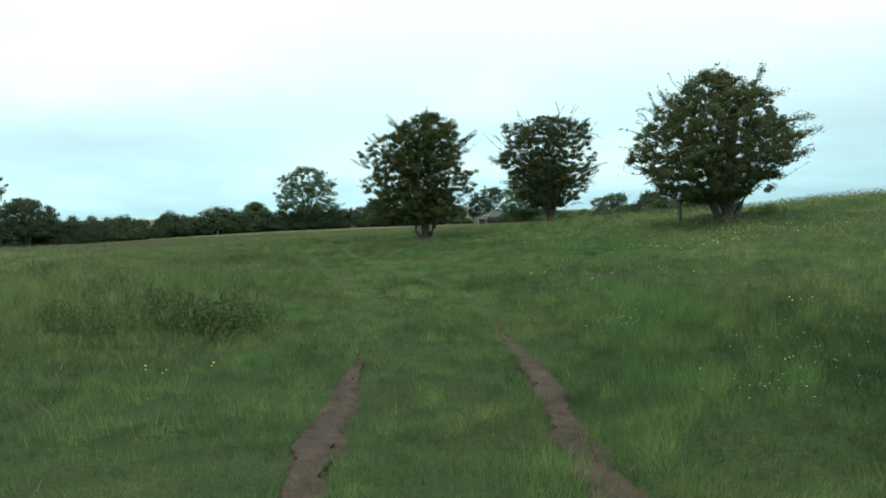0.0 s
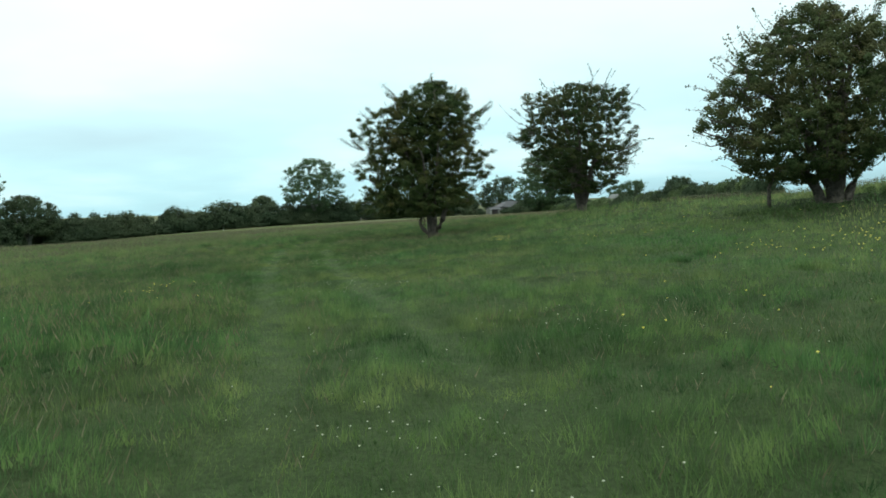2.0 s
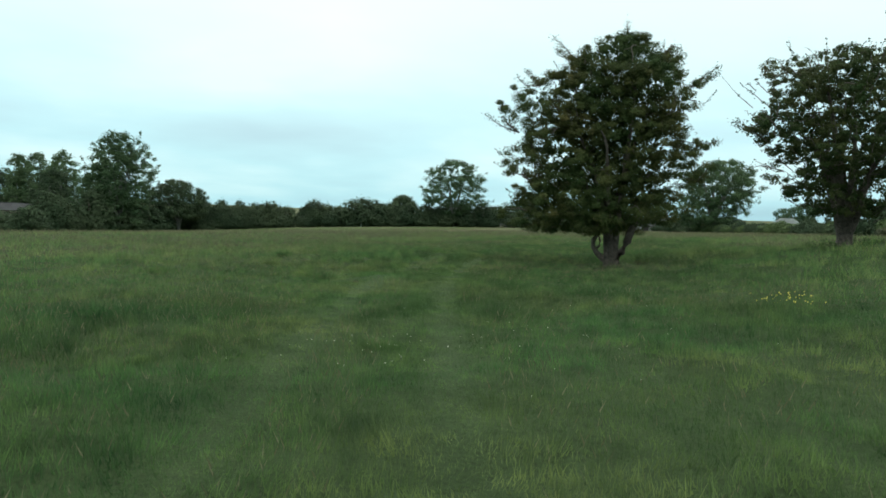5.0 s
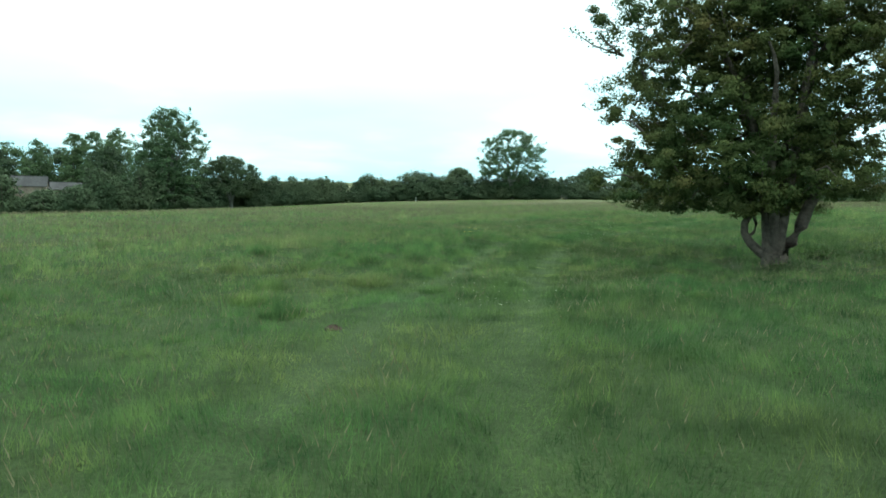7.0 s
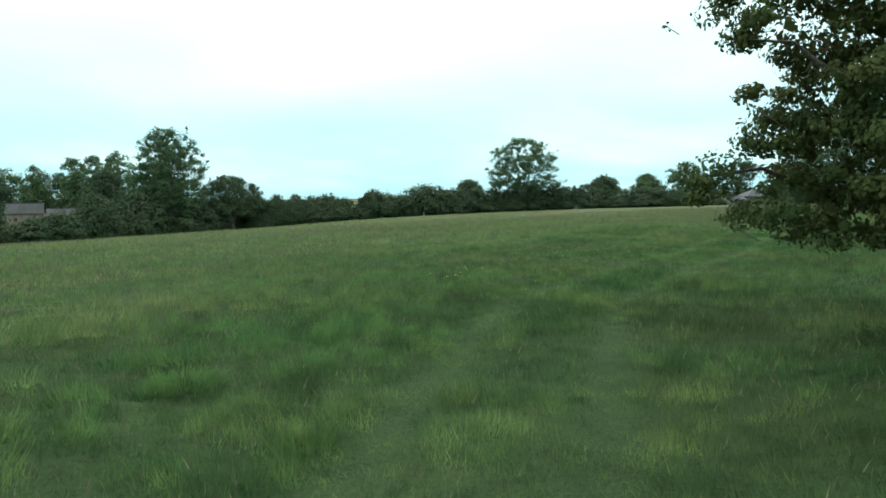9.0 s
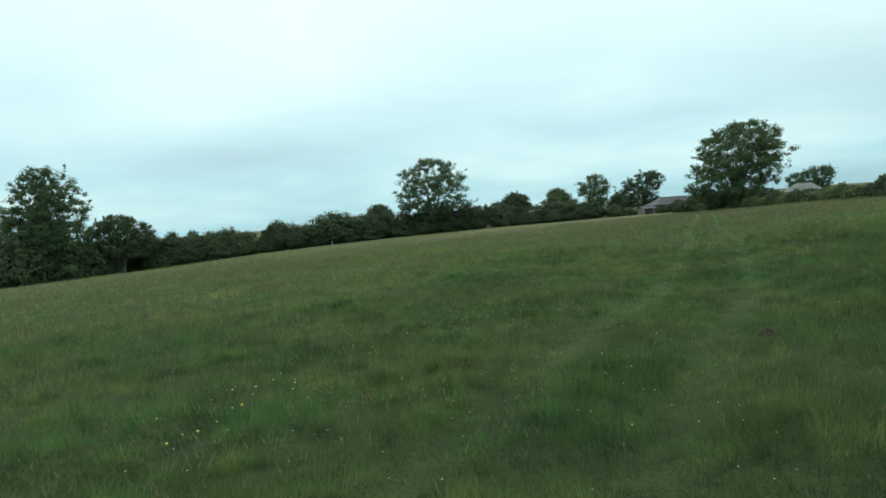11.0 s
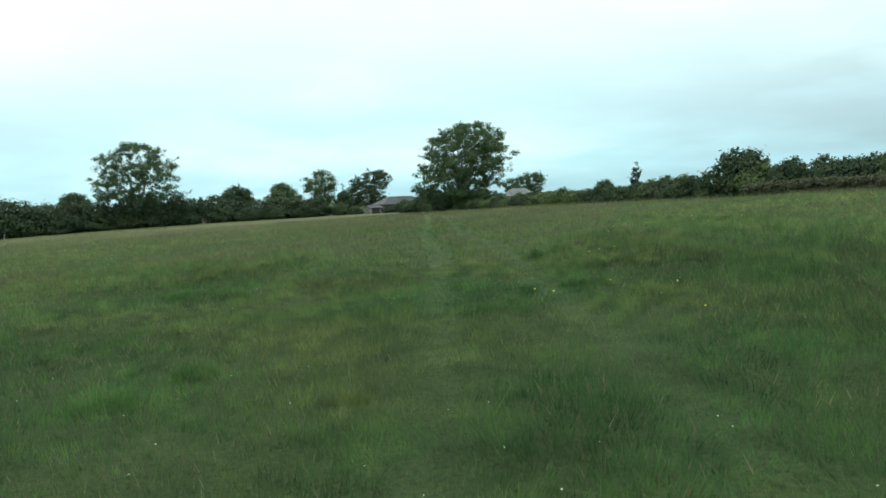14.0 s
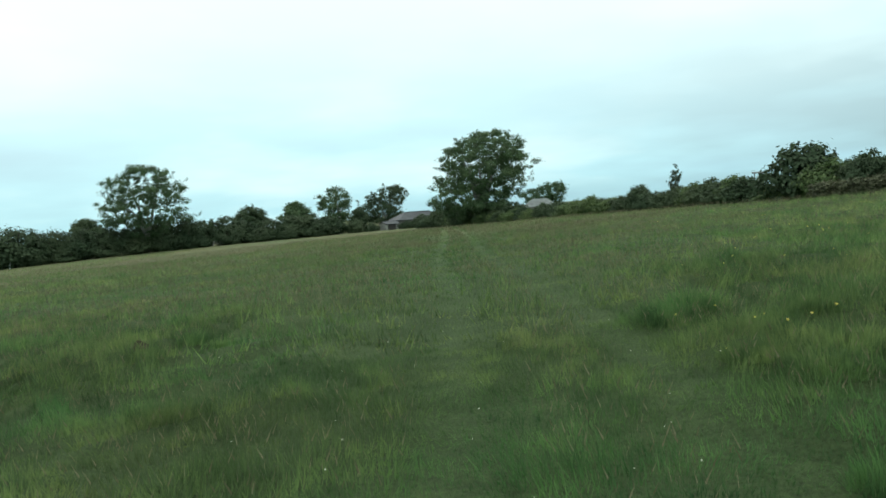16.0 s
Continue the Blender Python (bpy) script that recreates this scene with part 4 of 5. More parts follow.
for seed, (x, y, w, h, lean, mat, lab) in enumerate((
        (-202, 214, 24, 22, 0, THICKET, "low dark tree in the far wood"), (-187, 216, 13, 25, 0, ASH, "thin-crowned tall tree in the far wood"), (-176, 219.5, 12, 28, 0, ASH, "tall green tree in the far wood"),
        (-167, 227, 16, 28.5, 1, ASH, "tall airy tree in the far wood"), (-156, 210, 15, 22, 0, THICKET, "dense dark tree in the far wood"), (-79.5, 321, 13, 11, 0, THICKET, "rounded far tree behind the hedge"),
        (-28, 330, 14, 10.6, 0, THICKET, "dark domed far tree behind the hedge"), (-11, 288, 11, 9.8, 0, ASH, "grey half-bare tree behind the hedge"), (6.5, 263, 6, 6.6, 0, THICKET, "small dark pointed tree by the barn"),
        (-216, 205, 20, 25, 0, THICKET, "dark tree in the far wood"), (-184, 236, 18, 29, 0, ASH, "tall grey-green tree in the far wood"), (-160, 238, 16, 27, 0, ASH, "tall grey-green tree in the far wood"), (-146, 222, 16, 19, 0, ASH, "rounded green tree in the far wood"), (-230, 225, 26, 27, 0, THICKET, "broad dark tree in the far wood"), (-197, 232, 20, 24, 0, THICKET, "rounded dark tree in the far wood"), (-176, 232, 18, 23, 0, THICKET, "dense dark tree in the far wood"), (-211, 228, 20, 25, 0, ASH, "grey-green tree in the far wood"))):
    build_tree("broadleaf_tree", at(x, y), ovoid(w, h, h * 0.12, lean), lab, "tree", 60 + seed, mat, GREY_BARK, clumps=int(80 + 12 * w), leaves=38, leaf=0.42 if w > 9 else 0.27,
               clump=1.75 if w > 9 else 1.1, trunk_radius=0.35, fork=h * 0.15, stems=4, shoots=20, shoot=1.0, group="far trees", twig=0.1, lobes=50, pull=0.16)


# ================= hedge bushes =================
def bush_model(seed, mat, w, h, leaf, clumps, label, name="hedge_bush", square=False):
    """A bush that is leafy down to the ground, with stems inside."""
    rng = np.random.default_rng(seed)
    top = thing(name, (0, 0, 0), label, "bush", "field hedge")
    prof = ovoid(w, h, 0.0, rng.uniform(-0.05, 0.05) * w, 0.3)
    if square:
        prof = [(0.0, -0.42 * w, 0.42 * w), (0.3 * h, -0.5 * w, 0.5 * w), (0.85 * h, -0.5 * w, 0.5 * w), (h, -0.44 * w, 0.44 * w)]
    stems = []
    for k in range(5):
        a = rng.uniform(0, 6.28)
        goal = np.array([np.cos(a) * w * 0.25, np.sin(a) * w * 0.25, h * rng.uniform(0.6, 0.9)])
        foot = np.array([np.cos(a) * w * 0.06, np.sin(a) * w * 0.06, -0.1])
        stems.append(tube([foot, foot * 0.6 + goal * 0.4 + rng.normal(0, 0.04 * w, 3), goal], [0.02 * h, 0.015 * h, 0.006 * h], 6))
    v, f = joined(stems)
    part("stalkwork", mesh_from("stalkwork", v, f, BARK), BARK, top)
    centres, _ = crown_sample(rng, prof, clumps, 0.4, 0.2, 0.8)
    tips, _ = crown_sample(rng, prof, clumps // 4, 0.05, 0.2, 0.8)
    tips[:, 2] += rng.uniform(0, 0.10, len(tips)) * h
    per = 26
    size = w / 9
    pts = (np.concatenate([centres, tips])[:, None] + rng.normal(size=(clumps + clumps // 4, per, 3)) * size * 0.55 * np.array([1, 1, 0.75]) * np.r_[np.ones(clumps), np.full(clumps // 4, 0.55)][:, None, None]).reshape(-1, 3)
    tint = np.repeat(np.clip(rng.normal(0.45, 0.11, clumps + clumps // 4), 0, 1), per)
    pts[:, 2] = np.abs(pts[:, 2])
    hubs = np.repeat(np.concatenate([centres, tips]), per, axis=0)
    v, f = leaf_quads(rng, pts, leaf, unit(pts - hubs) * 0.7 + unit(pts - [0, 0, h * 0.35]) * 0.6 + [0, 0, 0.4])
    part("foliage", mesh_from("foliage", v, f, mat, np.repeat(np.clip(tint + rng.normal(0, 0.1, len(pts)), 0, 1), 4)), mat, top)
    return top


def plant_row(models, spots, sizes, seed):
    """Stands copies of the models at the spots, each with its own width, height and turn."""
    rng = np.random.default_rng(seed)
    for k, ((x, y), (w, h)) in enumerate(zip(spots, sizes)):
        ob, mw, mh = models[int(rng.integers(len(models)))]
        m = Matrix.Translation(at(x, y, 0.15)) @ pose(0, 0, 0, 0, 0, rng.uniform(0, 360)) @ Matrix.Diagonal((w / mw, w / mw, h / mh, 1))
        copy_thing(ob, m)


TALL = [(bush_model(100 + k, THICKET, 9.0, 6.8, 0.31, 190, lab), 9.0, 6.8) for k, lab in enumerate((
    "tall dark overgrown hawthorn hedge bush", "tall dark rounded hedge bush leafy to the ground", "tall dark bramble-grown hedge bush", "tall dark green hedge bush"))]
LOW = [(bush_model(110 + k, THICKET if k < 2 else BRIGHT, 4.0, 2.4, 0.16, 160, lab), 4.0, 2.4) for k, lab in enumerate((
    "dark green field hedge bush leafy to the ground", "ragged dark hedge bush", "fresh green hedge bush with light leaves"))]

CUT = [(bush_model(120, TRIMMED, 2.0, 1.1, 0.09, 150, "low hedge cut flat, with a brownish clipped top", square=True), 2.0, 1.1)]


def along(line, step):
    """Points at even steps on a bent line."""
    line = np.array(line, float)
    cum = np.r_[0, np.cumsum(np.linalg.norm(np.diff(line, axis=0), axis=1))]
    s = np.arange(step / 2, cum[-1], step)
    return np.stack([np.interp(s, cum, line[:, 0]), np.interp(s, cum, line[:, 1])], -1)


def build_hedges():
    rng = np.random.default_rng(77)
    # far hedge, overgrown, from the wood to the barn
    far = along([(-112, 221), (-104, 226.5), (-71, 240.5), (-32, 251.5), (2, 255)], 5.2)
    far = far + rng.normal(0, 0.5, far.shape)
    plant_row(TALL, far, [(rng.uniform(8, 10.5), rng.uniform(4.8, 5.9) if x > -26 else rng.uniform(6.0, 7.4)) for x, _ in far], 1)
    low = along([(-114, 217), (-104, 223.5), (-71, 237.5), (-32, 248.5), (2, 252)], 7.0)
    plant_row(TALL[:3], low, [(rng.uniform(7, 9), rng.uniform(3.2, 4.8)) for _ in low], 2)
    # one great dark mound and single higher bushes
    plant_row(TALL[:1], [(-71.5, 240)], [(16.5, 8.8)], 3)
    plant_row(TALL[1:2], [(-35.5, 250), (-84.5, 234), (-98, 229)], [(8.0, 7.2), (8.5, 8.2), (8.5, 7.8)], 4)
    plant_row(TALL[:3], [(-105.5, 226.5), (-110, 223.5), (-101, 229), (-114.5, 221.5), (-119, 223), (-125, 226), (-113, 217.5)], [(9, 8.4), (9, 8.8), (8, 7.6), (9, 9.0), (9, 8.4), (9, 8), (6, 4.5)], 13)
    # thicket before the farm in the west
    west = [(-130, 146), (-133, 163), (-128.5, 175), (-126, 188), (-131, 184), (-120, 200), (-138, 155), (-119, 206), (-141, 170), (-140, 140), (-121, 195), (-128, 181)]
    plant_row(TALL, west, [(12, 10.0), (13, 6.4), (11, 10.8), (12, 12), (12, 9), (11, 8), (12, 6), (10, 6), (12, 7), (13, 8), (10, 5.5), (9, 5)], 5)
    plant_row(TALL[:1], [(-102, 137)], [(7.0, 5.0)], 16)
    # hedge of the east side, nearer and lower
    east = along([(18, 222), (20.5, 205), (25, 172), (28, 150), (29.3, 135), (30.6, 119), (31.4, 110), (32.5, 96), (33, 86)], 2.3)
    east = east + rng.normal(0, 0.25, east.shape)
    size = [(rng.uniform(3.2, 4.4), (rng.uniform(1.6, 2.2) if y > 137 else rng.uniform(0.9, 1.3) if y < 117 else rng.uniform(1.7, 2.4)) if y > 112.5 else rng.uniform(2.2, 2.8)) for _, y in east]
    plant_row(LOW, east, size, 6)
    plant_row(LOW[:2], [(5.0, 253.5), (8.8, 252.0)], [(6, 3.4), (5, 2.2)], 15)
    plant_row(LOW[:2], [(18.0, 249.0), (22.5, 250.0), (26.0, 251.0)], [(5.0, 1.9), (5.5, 2.4), (5, 2.6)], 12)
    plant_row(LOW[:2], [(20.7, 241.5), (24.5, 240), (28.5, 235), (33, 240)], [(5.5, 3.0), (6, 3.2), (7, 3.4), (8, 3.0)], 7)
    plant_row(LOW[:2], [(20.2, 209), (22, 192), (25.5, 183), (27, 178)], [(6.5, 3.6), (7, 3.4), (7, 3.2), (6, 2.8)], 8)
    plant_row(LOW[:1], [(31.3, 111.4), (29.3, 134.8)], [(6.0, 3.8), (3.6, 2.6)], 9)
    plant_row(LOW[2:], [(30.1, 124.6), (30.6, 119.4), (31.0, 114.2)], [(3.4, 2.1), (3.8, 2.2), (2.6, 1.3)], 10)
    # trimmed strip before it
    cut = along([(29.6, 107), (30.2, 95), (30.8, 86)], 1.2)
    plant_row(CUT, cut, [(2.6, 1.1) for _ in cut], 11)
    for ob, _, _ in TALL + LOW + CUT:
        for o in (*ob.children_recursive, ob):
            bpy.data.objects.remove(o)


build_hedges()
build_tree("conifer_tree", at(-98.5, 235), [(1.0, -1.6, 1.6), (4, -1.5, 1.5), (6.5, -1.1, 1.1), (8.6, -0.3, 0.3)], "narrow dark pointed conifer standing in the hedge", "tree", 81, THICKET, GREY_BARK, clumps=60, leaves=24, leaf=0.3, clump=0.8, trunk_radius=0.15, fork=0.8, stems=3, shoots=10, shoot=0.5, group="hedgerow trees")
build_tree("poplar_tree", at(-30.2, 252), [(1.0, -1.0, 1.0), (4, -1.0, 1.0), (6, -0.6, 0.6), (7.2, -0.2, 0.2)], "slender upright sapling standing in the hedge", "tree", 82, ASH, GREY_BARK, clumps=50, leaves=24, leaf=0.3, clump=0.7, trunk_radius=0.12, fork=0.8, stems=3, shoots=8, shoot=0.5, group="hedgerow trees")
build_tree("elder_sapling", at(29.9, 128.4), [(1.0, -0.5, 0.5), (2.4, -0.55, 0.5), (3.4, -0.3, 0.4), (3.9, 0.0, 0.35)], "thin crooked sapling rising from the hedge", "tree", 83, THICKET, BARK, clumps=40, leaves=26, leaf=0.12, clump=0.35, trunk_radius=0.05, fork=1.0, stems=3, shoots=16, shoot=0.5, group="hedgerow trees")


# ================= farm buildings =================
def slab(bm, corners, thick):
    """A roof plane of some thickness from its corners."""
    vs = [bm.verts.new(c) for c in corners]
    face = bm.faces.new(vs)
    made = bmesh.ops.extrude_face_region(bm, geom=[face])["geom"]
    bmesh.ops.translate(bm, vec=(0, 0, -thick), verts=[v for v in made if isinstance(v, bmesh.types.BMVert)])
    return bm


def gable_house(name, place, turn, length, depth, eaves, ridge, wall_mat, roof_mat, label, hip=0.0, chimney=None, openings=()):
    """A long house with its ridge along local x: four walls, two roof slopes (and hips), chimney, doors and windows."""
    top = thing(name, place, label, "building", "farm buildings", turn)
    l, d = length / 2, depth / 2
    wall = bmesh.new()
    for sx, sy, px, py in ((length, 0.35, 0, -d + 0.175), (length, 0.35, 0, d - 0.175), (0.35, depth - 0.7, -l + 0.175, 0), (0.35, depth - 0.7, l - 0.175, 0)):
        box(wall, (sx, sy, eaves + 0.4), (px, py, (eaves - 0.4) / 2))
    if not hip:
        for s in (-1, 1):
            vs = [wall.verts.new((s * (l - 0.3), y, z)) for y, z in ((-d, eaves), (d, eaves), (0, ridge - 0.1))] + [wall.verts.new((s * l * 0.999, y, z)) for y, z in ((-d, eaves), (d, eaves), (0, ridge - 0.1))]
            for q in ((0, 1, 2), (3, 4, 5), (0, 1, 4, 3), (1, 2, 5, 4), (2, 0, 3, 5)):
                wall.faces.new([vs[k] for k in q])
    part("wall", wall, wall_mat, top)
    o = 0.3
    r = l - hip
    drop = (ridge - eaves) * o / d
    for s in (-1, 1):
        roof = bmesh.new()
        slab(roof, [(-l - o, s * (d + o), eaves - drop), (l + o, s * (d + o), eaves - drop), (r + (0 if hip else o), 0, ridge), (-r - (0 if hip else o), 0, ridge)], 0.14)
        part("roof", roof, roof_mat, top)
    if hip:
        for s in (-1, 1):
            roof = bmesh.new()
            slab(roof, [(s * (l + o), -d - o, eaves - drop), (s * (l + o), d + o, eaves - drop), (s * r, 0, ridge - 0.004)], 0.14)
            part("hip_roof", roof, roof_mat, top)
    cap = bmesh.new()
    box(cap, (2 * r, 0.3, 0.12), (0, 0, ridge + 0.03), None, 0.03)
    part("ridge_cap", cap, roof_mat, top)
    if chimney:
        ch = bmesh.new()
        box(ch, (0.7, 0.6, 1.3), (chimney, 0, ridge + 0.35), None, 0.03)
        box(ch, (0.8, 0.7, 0.12), (chimney, 0, ridge + 1.0), None, 0.02)
        part("chimney", ch, wall_mat, top)
    for kind, px, pz, w, h in openings:
        bm = bmesh.new()
        box(bm, (w, 0.06, h), (px, -d - 0.02, pz + h / 2), None, 0.01)
        leaf_part = part(kind, bm, DARK, top)
        fr = bmesh.new()
        for bx, bz, bw, bh in ((0, h / 2, w + 0.16, 0.08), (0, -h / 2, w + 0.16, 0.08), (-w / 2 - 0.04, 0, 0.08, h), (w / 2 + 0.04, 0, 0.08, h)):
            box(fr, (bw, 0.1, bh), (px + bx, -d - 0.04, pz + h / 2 + bz))
        part("frame", fr, TIMBER, leaf_part)
    return top


gable_house("barn", at(21.6, 258.0, 0.1), 22.0, 14.0, 6.5, 2.4, 4.2, STONE, SLATE, "long low stone barn with a grey slate roof", hip=3.2,
            openings=(("door", -1.5, 0.0, 1.6, 2.0), ("window", 2.6, 0.9, 0.8, 0.8)))
gable_house("lean_to_shed", at(13.4, 252.0, 0.1), 20.0, 3.4, 4.0, 1.7, 2.3, TIMBER, SLATE, "small open shed with a grey sheet roof beside the barn", openings=(("door", -0.2, 0.0, 2.2, 1.6),))
gable_house("farmhouse", at(56.0, 261.0, 0.1), -12.0, 9.0, 7.0, 2.6, 4.6, BRICK, PALE_ROOF, "house with a pale hipped roof behind the hedge", hip=2.6, openings=(("window", -2.0, 1.0, 1.0, 1.0), ("window", 2.0, 1.0, 1.0, 1.0)))
gable_house("cottage", (-169.8, 195.5, -5.8), 38.0, 8.6, 6.0, 4.0, 6.5, BRICK, OLD_TILE, "brown brick cottage with a grey-brown tiled roof", openings=(("window", -2.0, 1.6, 0.9, 1.1), ("window", 2.0, 1.6, 0.9, 1.1)))
gable_house("outbuilding", (-168.0, 206.5, -5.8), 36.0, 13.5, 6.0, 3.0, 4.9, BRICK, OLD_TILE, "long low brick outbuilding with a patched tiled roof", openings=(("door", 0.0, 0.0, 1.2, 2.0),))


def shelter(place):
    top = thing("feeder_stand", place, "small timber stand with a flat roof on posts, behind the hedge", "stand")
    for sx in (-1, 1):
        for sy in (-1, 1):
            bm = box(bmesh.new(), (0.07, 0.07, 2.3), (0.34 * sx, 0.34 * sy, 1.05), None, 0.008)
            part("post", bm, TIMBER, top)
    part("roof", box(bmesh.new(), (1.0, 1.0, 0.12), (0, 0, 2.26), None, 0.02), TIMBER, top)
    part("panel", box(bmesh.new(), (0.6, 0.03, 0.55), (0, 0, 1.75), None, 0.005), WHITE_PAINT, top, "pale board panel")


shelter(at(32.2, 118.0))


def rail_fence(place, turn, length):
    top = thing("rail_fence", place, "short weathered timber rail fence in a hedge gap", "fence", turn=turn)
    for k in range(4):
        part("post", box(bmesh.new(), (0.14, 0.14, 1.35), (-length / 2 + k * length / 3, 0, 0.55), None, 0.015), TIMBER, top)
    for z in (0.45, 0.85, 1.1):
        part("rail", box(bmesh.new(), (length, 0.05, 0.09), (0, -0.09, z), None, 0.01), TIMBER, top)


rail_fence(at(-27.0, 248.5), 8.0, 5.0)


def post(place, label, h=1.5):
    top = thing("marker_post", place, label, "post")
    part("shaft", box(bmesh.new(), (0.28, 0.2, h), (0, 0, h / 2 - 0.1), None, 0.03), WHITE_PAINT, top)
    part("cap", box(bmesh.new(), (0.36, 0.28, 0.1), (0, 0, h - 0.08), None, 0.02), TIMBER, top)


post(at(-70.3, 235.5), "pale wooden marker post before the dark hedge")


# ================= bare earth heaps =================
def molehill(place, r, h, seed, label):
    """A crumbly low heap of soil."""
    rng = np.random.default_rng(seed)
    rings, sides = 6, 14
    verts = [(0, 0, h)]
    for k in range(1, rings + 1):
        for q in range(sides):
            a = 2 * math.pi * q / sides
            rr = r * k / rings * rng.uniform(0.85, 1.15)
            z = h * math.cos(0.5 * math.pi * k / rings) * rng.uniform(0.7, 1.25) - (0.04 if k == rings else 0)
            verts.append((math.cos(a) * rr, math.sin(a) * rr * 0.8, z))
    bm = bmesh.new()
    vs = [bm.verts.new(v) for v in verts]
    for q in range(sides):
        bm.faces.new((vs[0], vs[1 + q], vs[1 + (q + 1) % sides]))
        for k in range(rings - 1):
            a, b = 1 + k * sides + q, 1 + k * sides + (q + 1) % sides
            bm.faces.new((vs[a], vs[a + sides], vs[b + sides], vs[b]))
    me = bpy.data.meshes.new("molehill")
    bm.to_mesh(me)
    bm.free()
    me.materials.append(SOIL)
    ob = new("molehill", me)
    ob.matrix_world = pose(*place)
    tagged(ob, label, "molehill", "molehills")


molehill(at(-6.38, 33.87), 0.12, 0.05, 1, "small crumbly molehill of reddish-brown soil in grass")
molehill(at(-3.55, 51.8), 0.12, 0.06, 2, "small crumbly molehill of reddish-brown soil in grass")
molehill(at(-5.45, 71.7), 0.13, 0.10, 3, "small dark molehill of soil standing in the grass")
molehill(at(-7.55, 49.7), 0.12, 0.06, 4, "low trodden molehill of brown soil in grass")


# ================= weeds =================
def weed_model(seed, label, tall, wide, leaves, name="nettle_clump", mat=None, spikes=0, size=0.075):
    rng = np.random.default_rng(seed)
    top = thing(name, (0, 0, 0), label, "weeds", "rank weeds")
    n = 26 + spikes
    stems, pts, heads = [], [], []
    for k in range(n):
        x, y = rng.normal(0, wide * 0.32, 2)
        h = tall * rng.uniform(0.55, 1.1) * math.exp(-((x * x + y * y) / (wide * wide)))
        tip = np.array([x * 1.25 + rng.normal(0, 0.05), y * 1.25 + rng.normal(0, 0.05), h])
        stems.append(tube([(x, y, -0.05), (x * 1.1, y * 1.1, h * 0.55), tip], [0.008, 0.006, 0.003], 4))
        u = rng.uniform(0.1, 1.0, (leaves, 1))
        pts.append(np.array([x, y, 0]) * (1 - u) + tip * u + rng.normal(0, 0.07, (leaves, 3)) * (1.3 - u * 0.6))
        if k < spikes:
            sway = np.r_[rng.normal(0, 0.05, 2), 0]
            heads.append(tube([tip - [0, 0, 0.05], tip + sway * 0.4 + [0, 0, 0.07], tip + sway + [0, 0, 0.17]], [0.006, 0.011, 0.003], 5))
    v, f = joined(stems)
    tagged(part("stalkwork", mesh_from("stalkwork", v, f, WEED, np.full(len(v), 0.5)), WEED, top), kind="stuff")
    for v, f in heads:
        part("seed_spike", mesh_from("seed_spike", v, f, DOCK), DOCK, top, "dark brown dock seed spike")
    p = np.concatenate(pts)
    p[:, 2] = np.maximum(p[:, 2], 0.02)
    v, f = leaf_quads(rng, p, size, None, 2.0)
    part("foliage", mesh_from("foliage", v, f, mat or WEED, np.repeat(rng.uniform(0.0, 0.6, len(p)), 4)), mat or WEED, top)
    return top


def tussock_model(seed):
    """A mound of coarse grass: blades that fan out from one crown."""
    rng = np.random.default_rng(seed)
    top = thing("grass_tussock", (0, 0, 0), "rounded tussock of coarse green grass", "tussock", "tussocks")
    n = 620
    a, r = rng.uniform(0, 6.28, n), np.sqrt(rng.uniform(0, 1, n)) * 0.42
    h = 0.24 * np.exp(-((r / 0.42) ** 2)) * rng.uniform(0.7, 1.25, n) + 0.05
    foot = np.stack([np.cos(a) * r, np.sin(a) * r, 0 * a - 0.02], -1)
    out = np.stack([np.cos(a), np.sin(a), 0 * a], -1) * (0.03 + 0.15 * r)[:, None] + rng.normal(0, 0.07, (n, 3))
    b = rng.uniform(0, 6.28, n)
    side = np.stack([np.cos(b), np.sin(b), 0 * b], -1) * 0.0045
    up = np.stack([0 * h, 0 * h, h], -1)
    v = np.stack([foot - side, foot + side, foot + up * 0.65 + out * 0.4 - side * 0.8, foot + up * 0.65 + out * 0.4 + side * 0.8, foot + up * 0.95 + out], 1).reshape(-1, 3)
    i = np.arange(n)[:, None] * 5
    f = np.concatenate([i + [0, 1, 3], i + [0, 3, 2], i + [2, 3, 4]], 1).reshape(-1, 3)
    # tint rises with blade height: shade painted into the tussock's lower rim
    tagged(part("tuft", mesh_from("tuft", v, f, GRASS, np.repeat(np.clip(0.09 + h * 1.6 + rng.normal(0, 0.08, n), 0, 1), 5)), GRASS, top), kind="stuff")
    return top


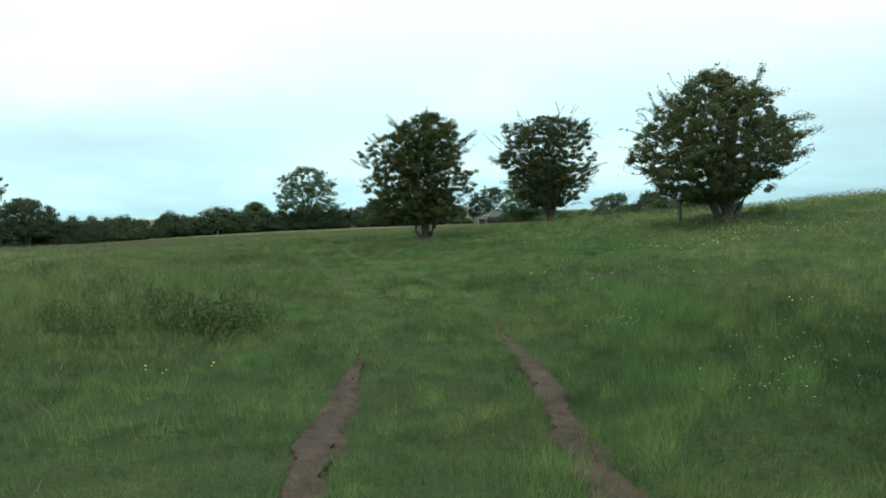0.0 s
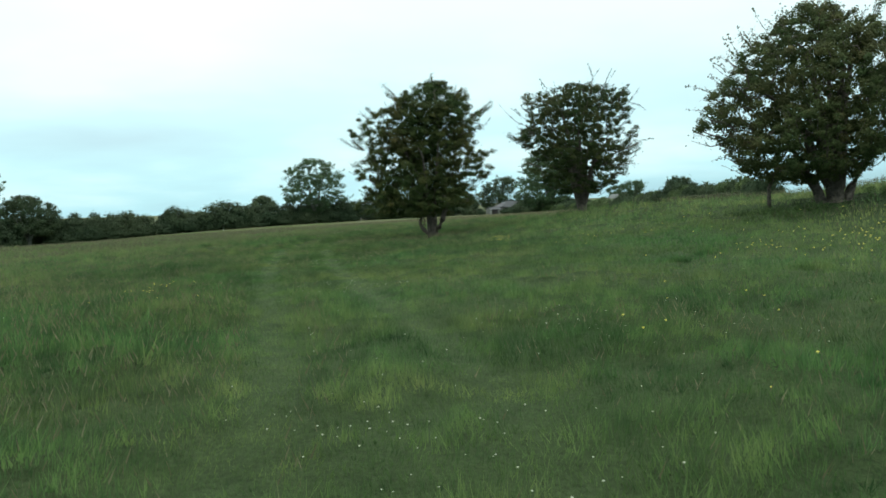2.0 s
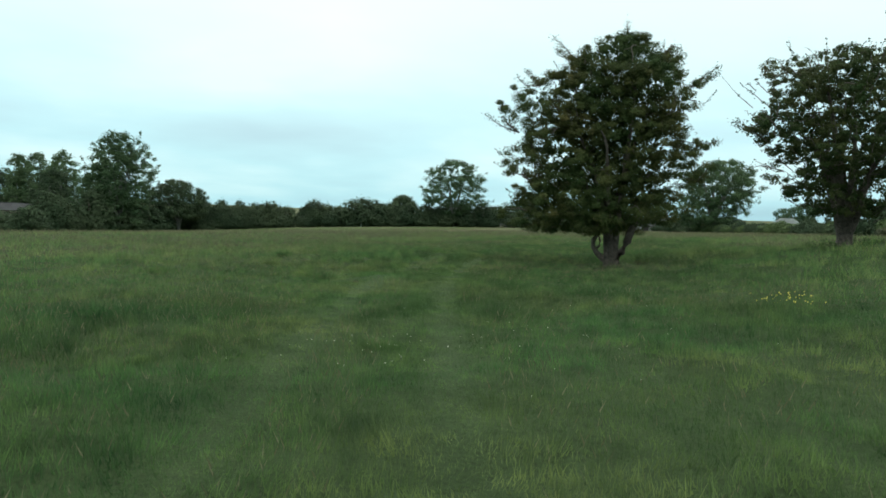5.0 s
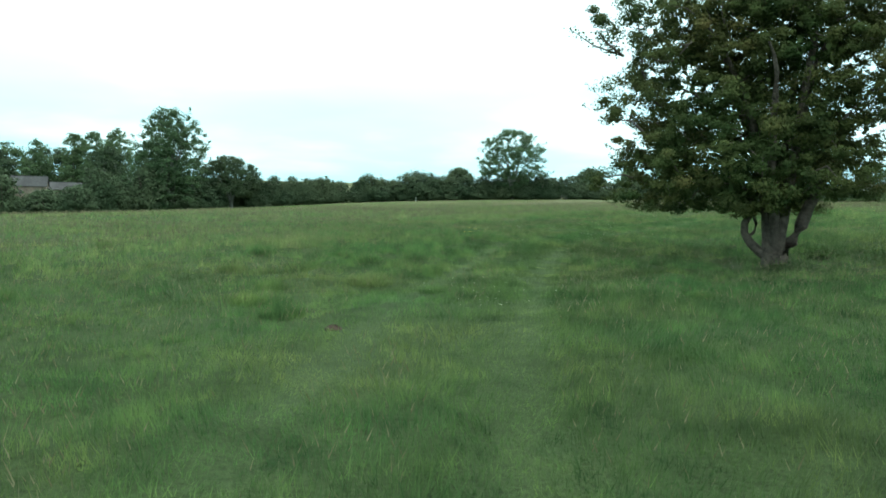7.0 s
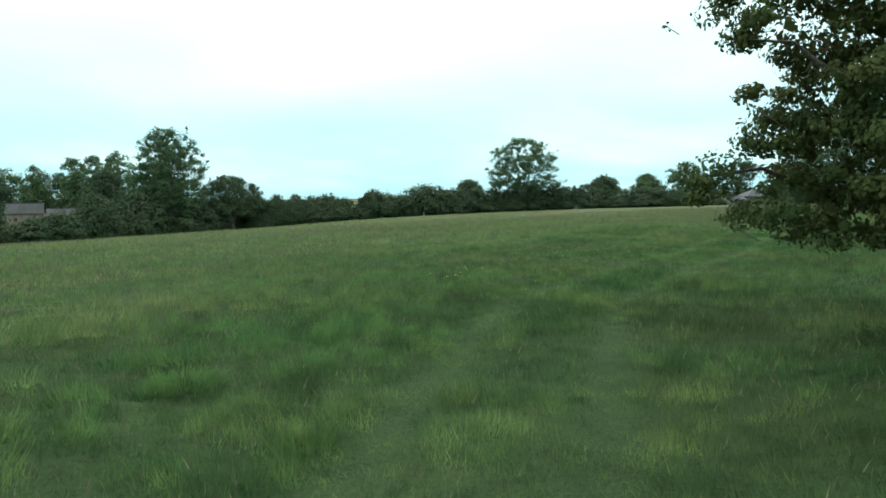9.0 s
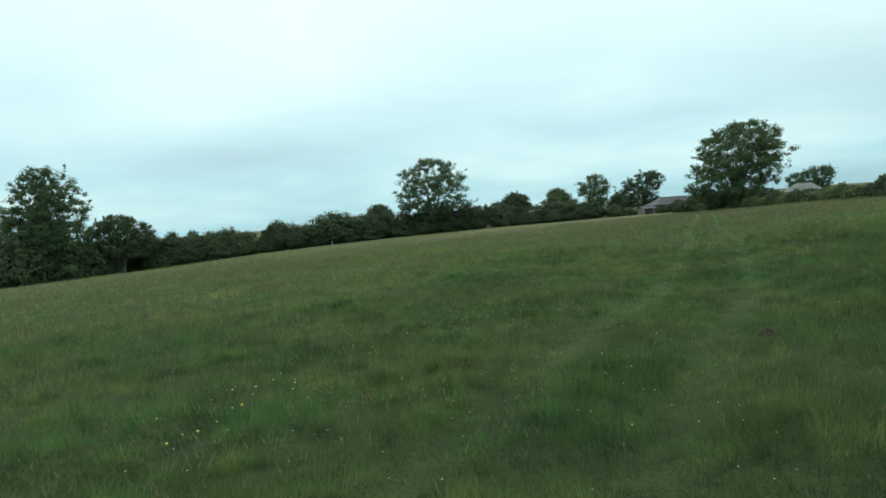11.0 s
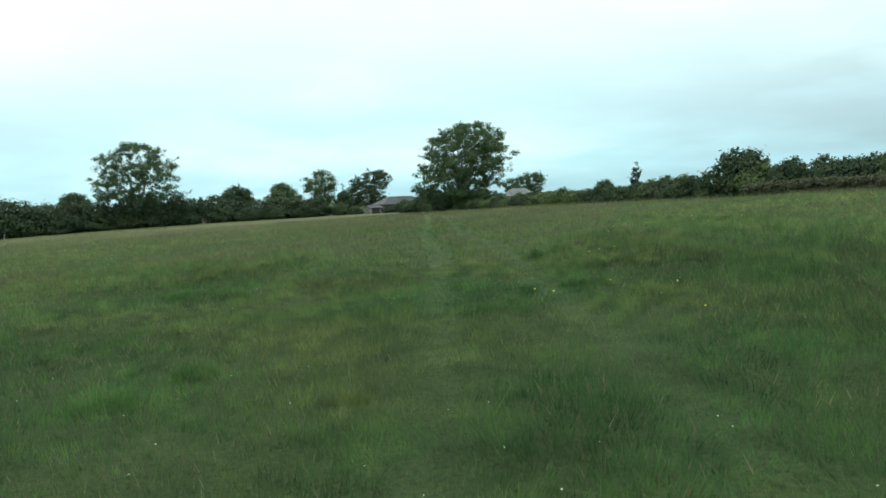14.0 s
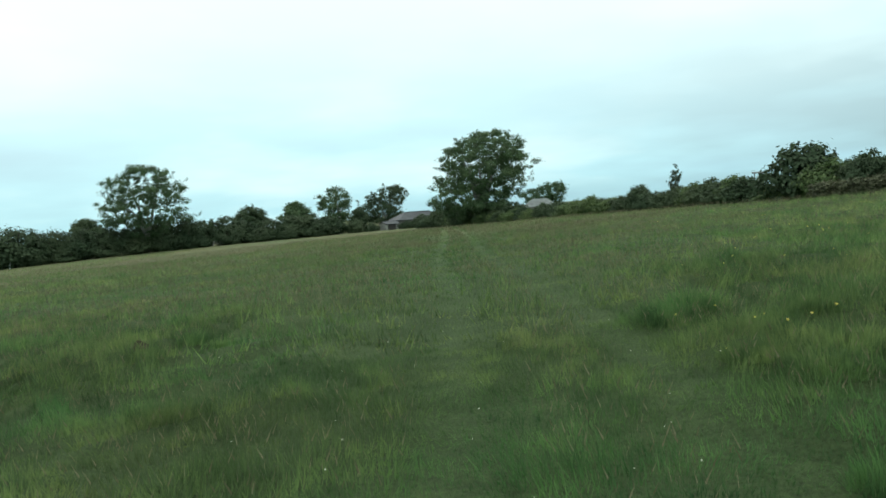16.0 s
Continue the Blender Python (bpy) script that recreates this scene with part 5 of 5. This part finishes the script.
def build_weeds():
    rng = np.random.default_rng(55)
    nettle = weed_model(200, "dark green clump of nettles in rank grass", 0.36, 1.0, 26, size=0.034)
    dock = weed_model(201, "rank dock plants with brown seed spikes", 0.56, 0.95, 22, "dock_clump", WEED, 6, 0.034)
    tuft = tussock_model(202)
    nettle_beds = [(-4.4, 9.8), (-5.0, 10.4), (-5.6, 11.0), (-4.1, 10.4), (-6.2, 11.6), (-7.0, 12.6), (-4.8, 11.2), (-5.8, 12.2), (-7.6, 13.6), (-6.6, 13.4), (1.3, 43.2), (2.2, 43.4), (3.0, 44.0), (-2.6, 43.8), (5.8, 44.0), (7.4, 44.0), (9.2, 28.8), (8.6, 29.6), (10.2, 28.6), (12.8, 29.2), (9.4, 27.9), (8.4, 28.2), (7.4, 46), (13.5, 30.5), (0.2, 44.2), (8.8, 44.8)]
    dock_row = [(-2.7, 9.5), (-3.1, 9.6), (-2.9, 9.9), (-3.4, 9.9), (-3.2, 10.2), (-2.55, 9.2), (-3.7, 10.2), (-4.3, 11.4), (-5.3, 13.0), (-6.0, 13.6), (-6.8, 14.2), (-7.5, 15.2), (-8.4, 15.9), (-7.6, 16.8), (-9.2, 17.0), (-9.9, 18.6), (-8.6, 18.8), (-10.8, 20.0), (-11.5, 22.0), (-5.0, 12.2)]
    # tussocks gather in loose groups: centre, spread, number
    tufts = []
    for cx, cy, spread, count in [(-9.5, 39.5, 2.2, 9), (-9.3, 48.5, 1.9, 8), (-8.6, 57.0, 2.0, 4), (-8.8, 66.0, 1.5, 6), (2.8, 66.4, 1.7, 17), (2.4, 59.5, 1.0, 3), (-6.0, 23.8, 1.2, 3), (4.3, 22.0, 1.3, 3)]:
        tufts += [(cx + rng.normal(0, spread), cy + rng.normal(0, spread)) for _ in range(count)]
    spots = {nettle: nettle_beds, dock: dock_row, tuft: tufts}
    for _ in range(50):
        y = rng.uniform(33, 76)
        off = rng.uniform(1.8, 8.5) * (-1 if rng.uniform() < 0.65 else 1)
        x = float(np.interp(y, LANE[:, 1], LANE[:, 0])) + off
        if math.hypot(x + 0.84, y - 42.9) > 2.5:
            spots[tuft].append((x, y))
    lush = [(0.35, 69.3), (0.5, 68.1), (0.7, 67.7), (0.9, 67.3), (1.2, 66.8), (2.2, 69.2), (0.8, 69.6), (1.4, 68.5), (1.9, 67.7), (2.5, 69.4), (0.1, 66.5), (0.7, 67.1), (3.0, 68.6), (3.6, 70.0), (4.4, 70.6), (2.9, 67.2),
            (-18.2, 46.0), (-18.6, 47.2), (-9.5, 41.3), (-8.7, 40.6), (-10.4, 38.4), (-16.6, 42.5), (-7.4, 37.5), (-9.3, 39.1)]
    spots[tuft] += lush
    for model, places in spots.items():
        for x, y in places:
            s = rng.uniform(0.6, 0.95) if (x, y) in lush else rng.uniform(0.32, 0.72) if model is tuft else rng.uniform(0.55, 0.85)
            copy_thing(model, Matrix.Translation(at(x, y)) @ pose(0, 0, 0, 0, 0, rng.uniform(0, 360)) @ Matrix.Diagonal((s, s, s * rng.uniform(0.8, 1.2), 1)))
    for ob in spots:
        for o in (*ob.children_recursive, ob):
            bpy.data.objects.remove(o)


build_weeds()
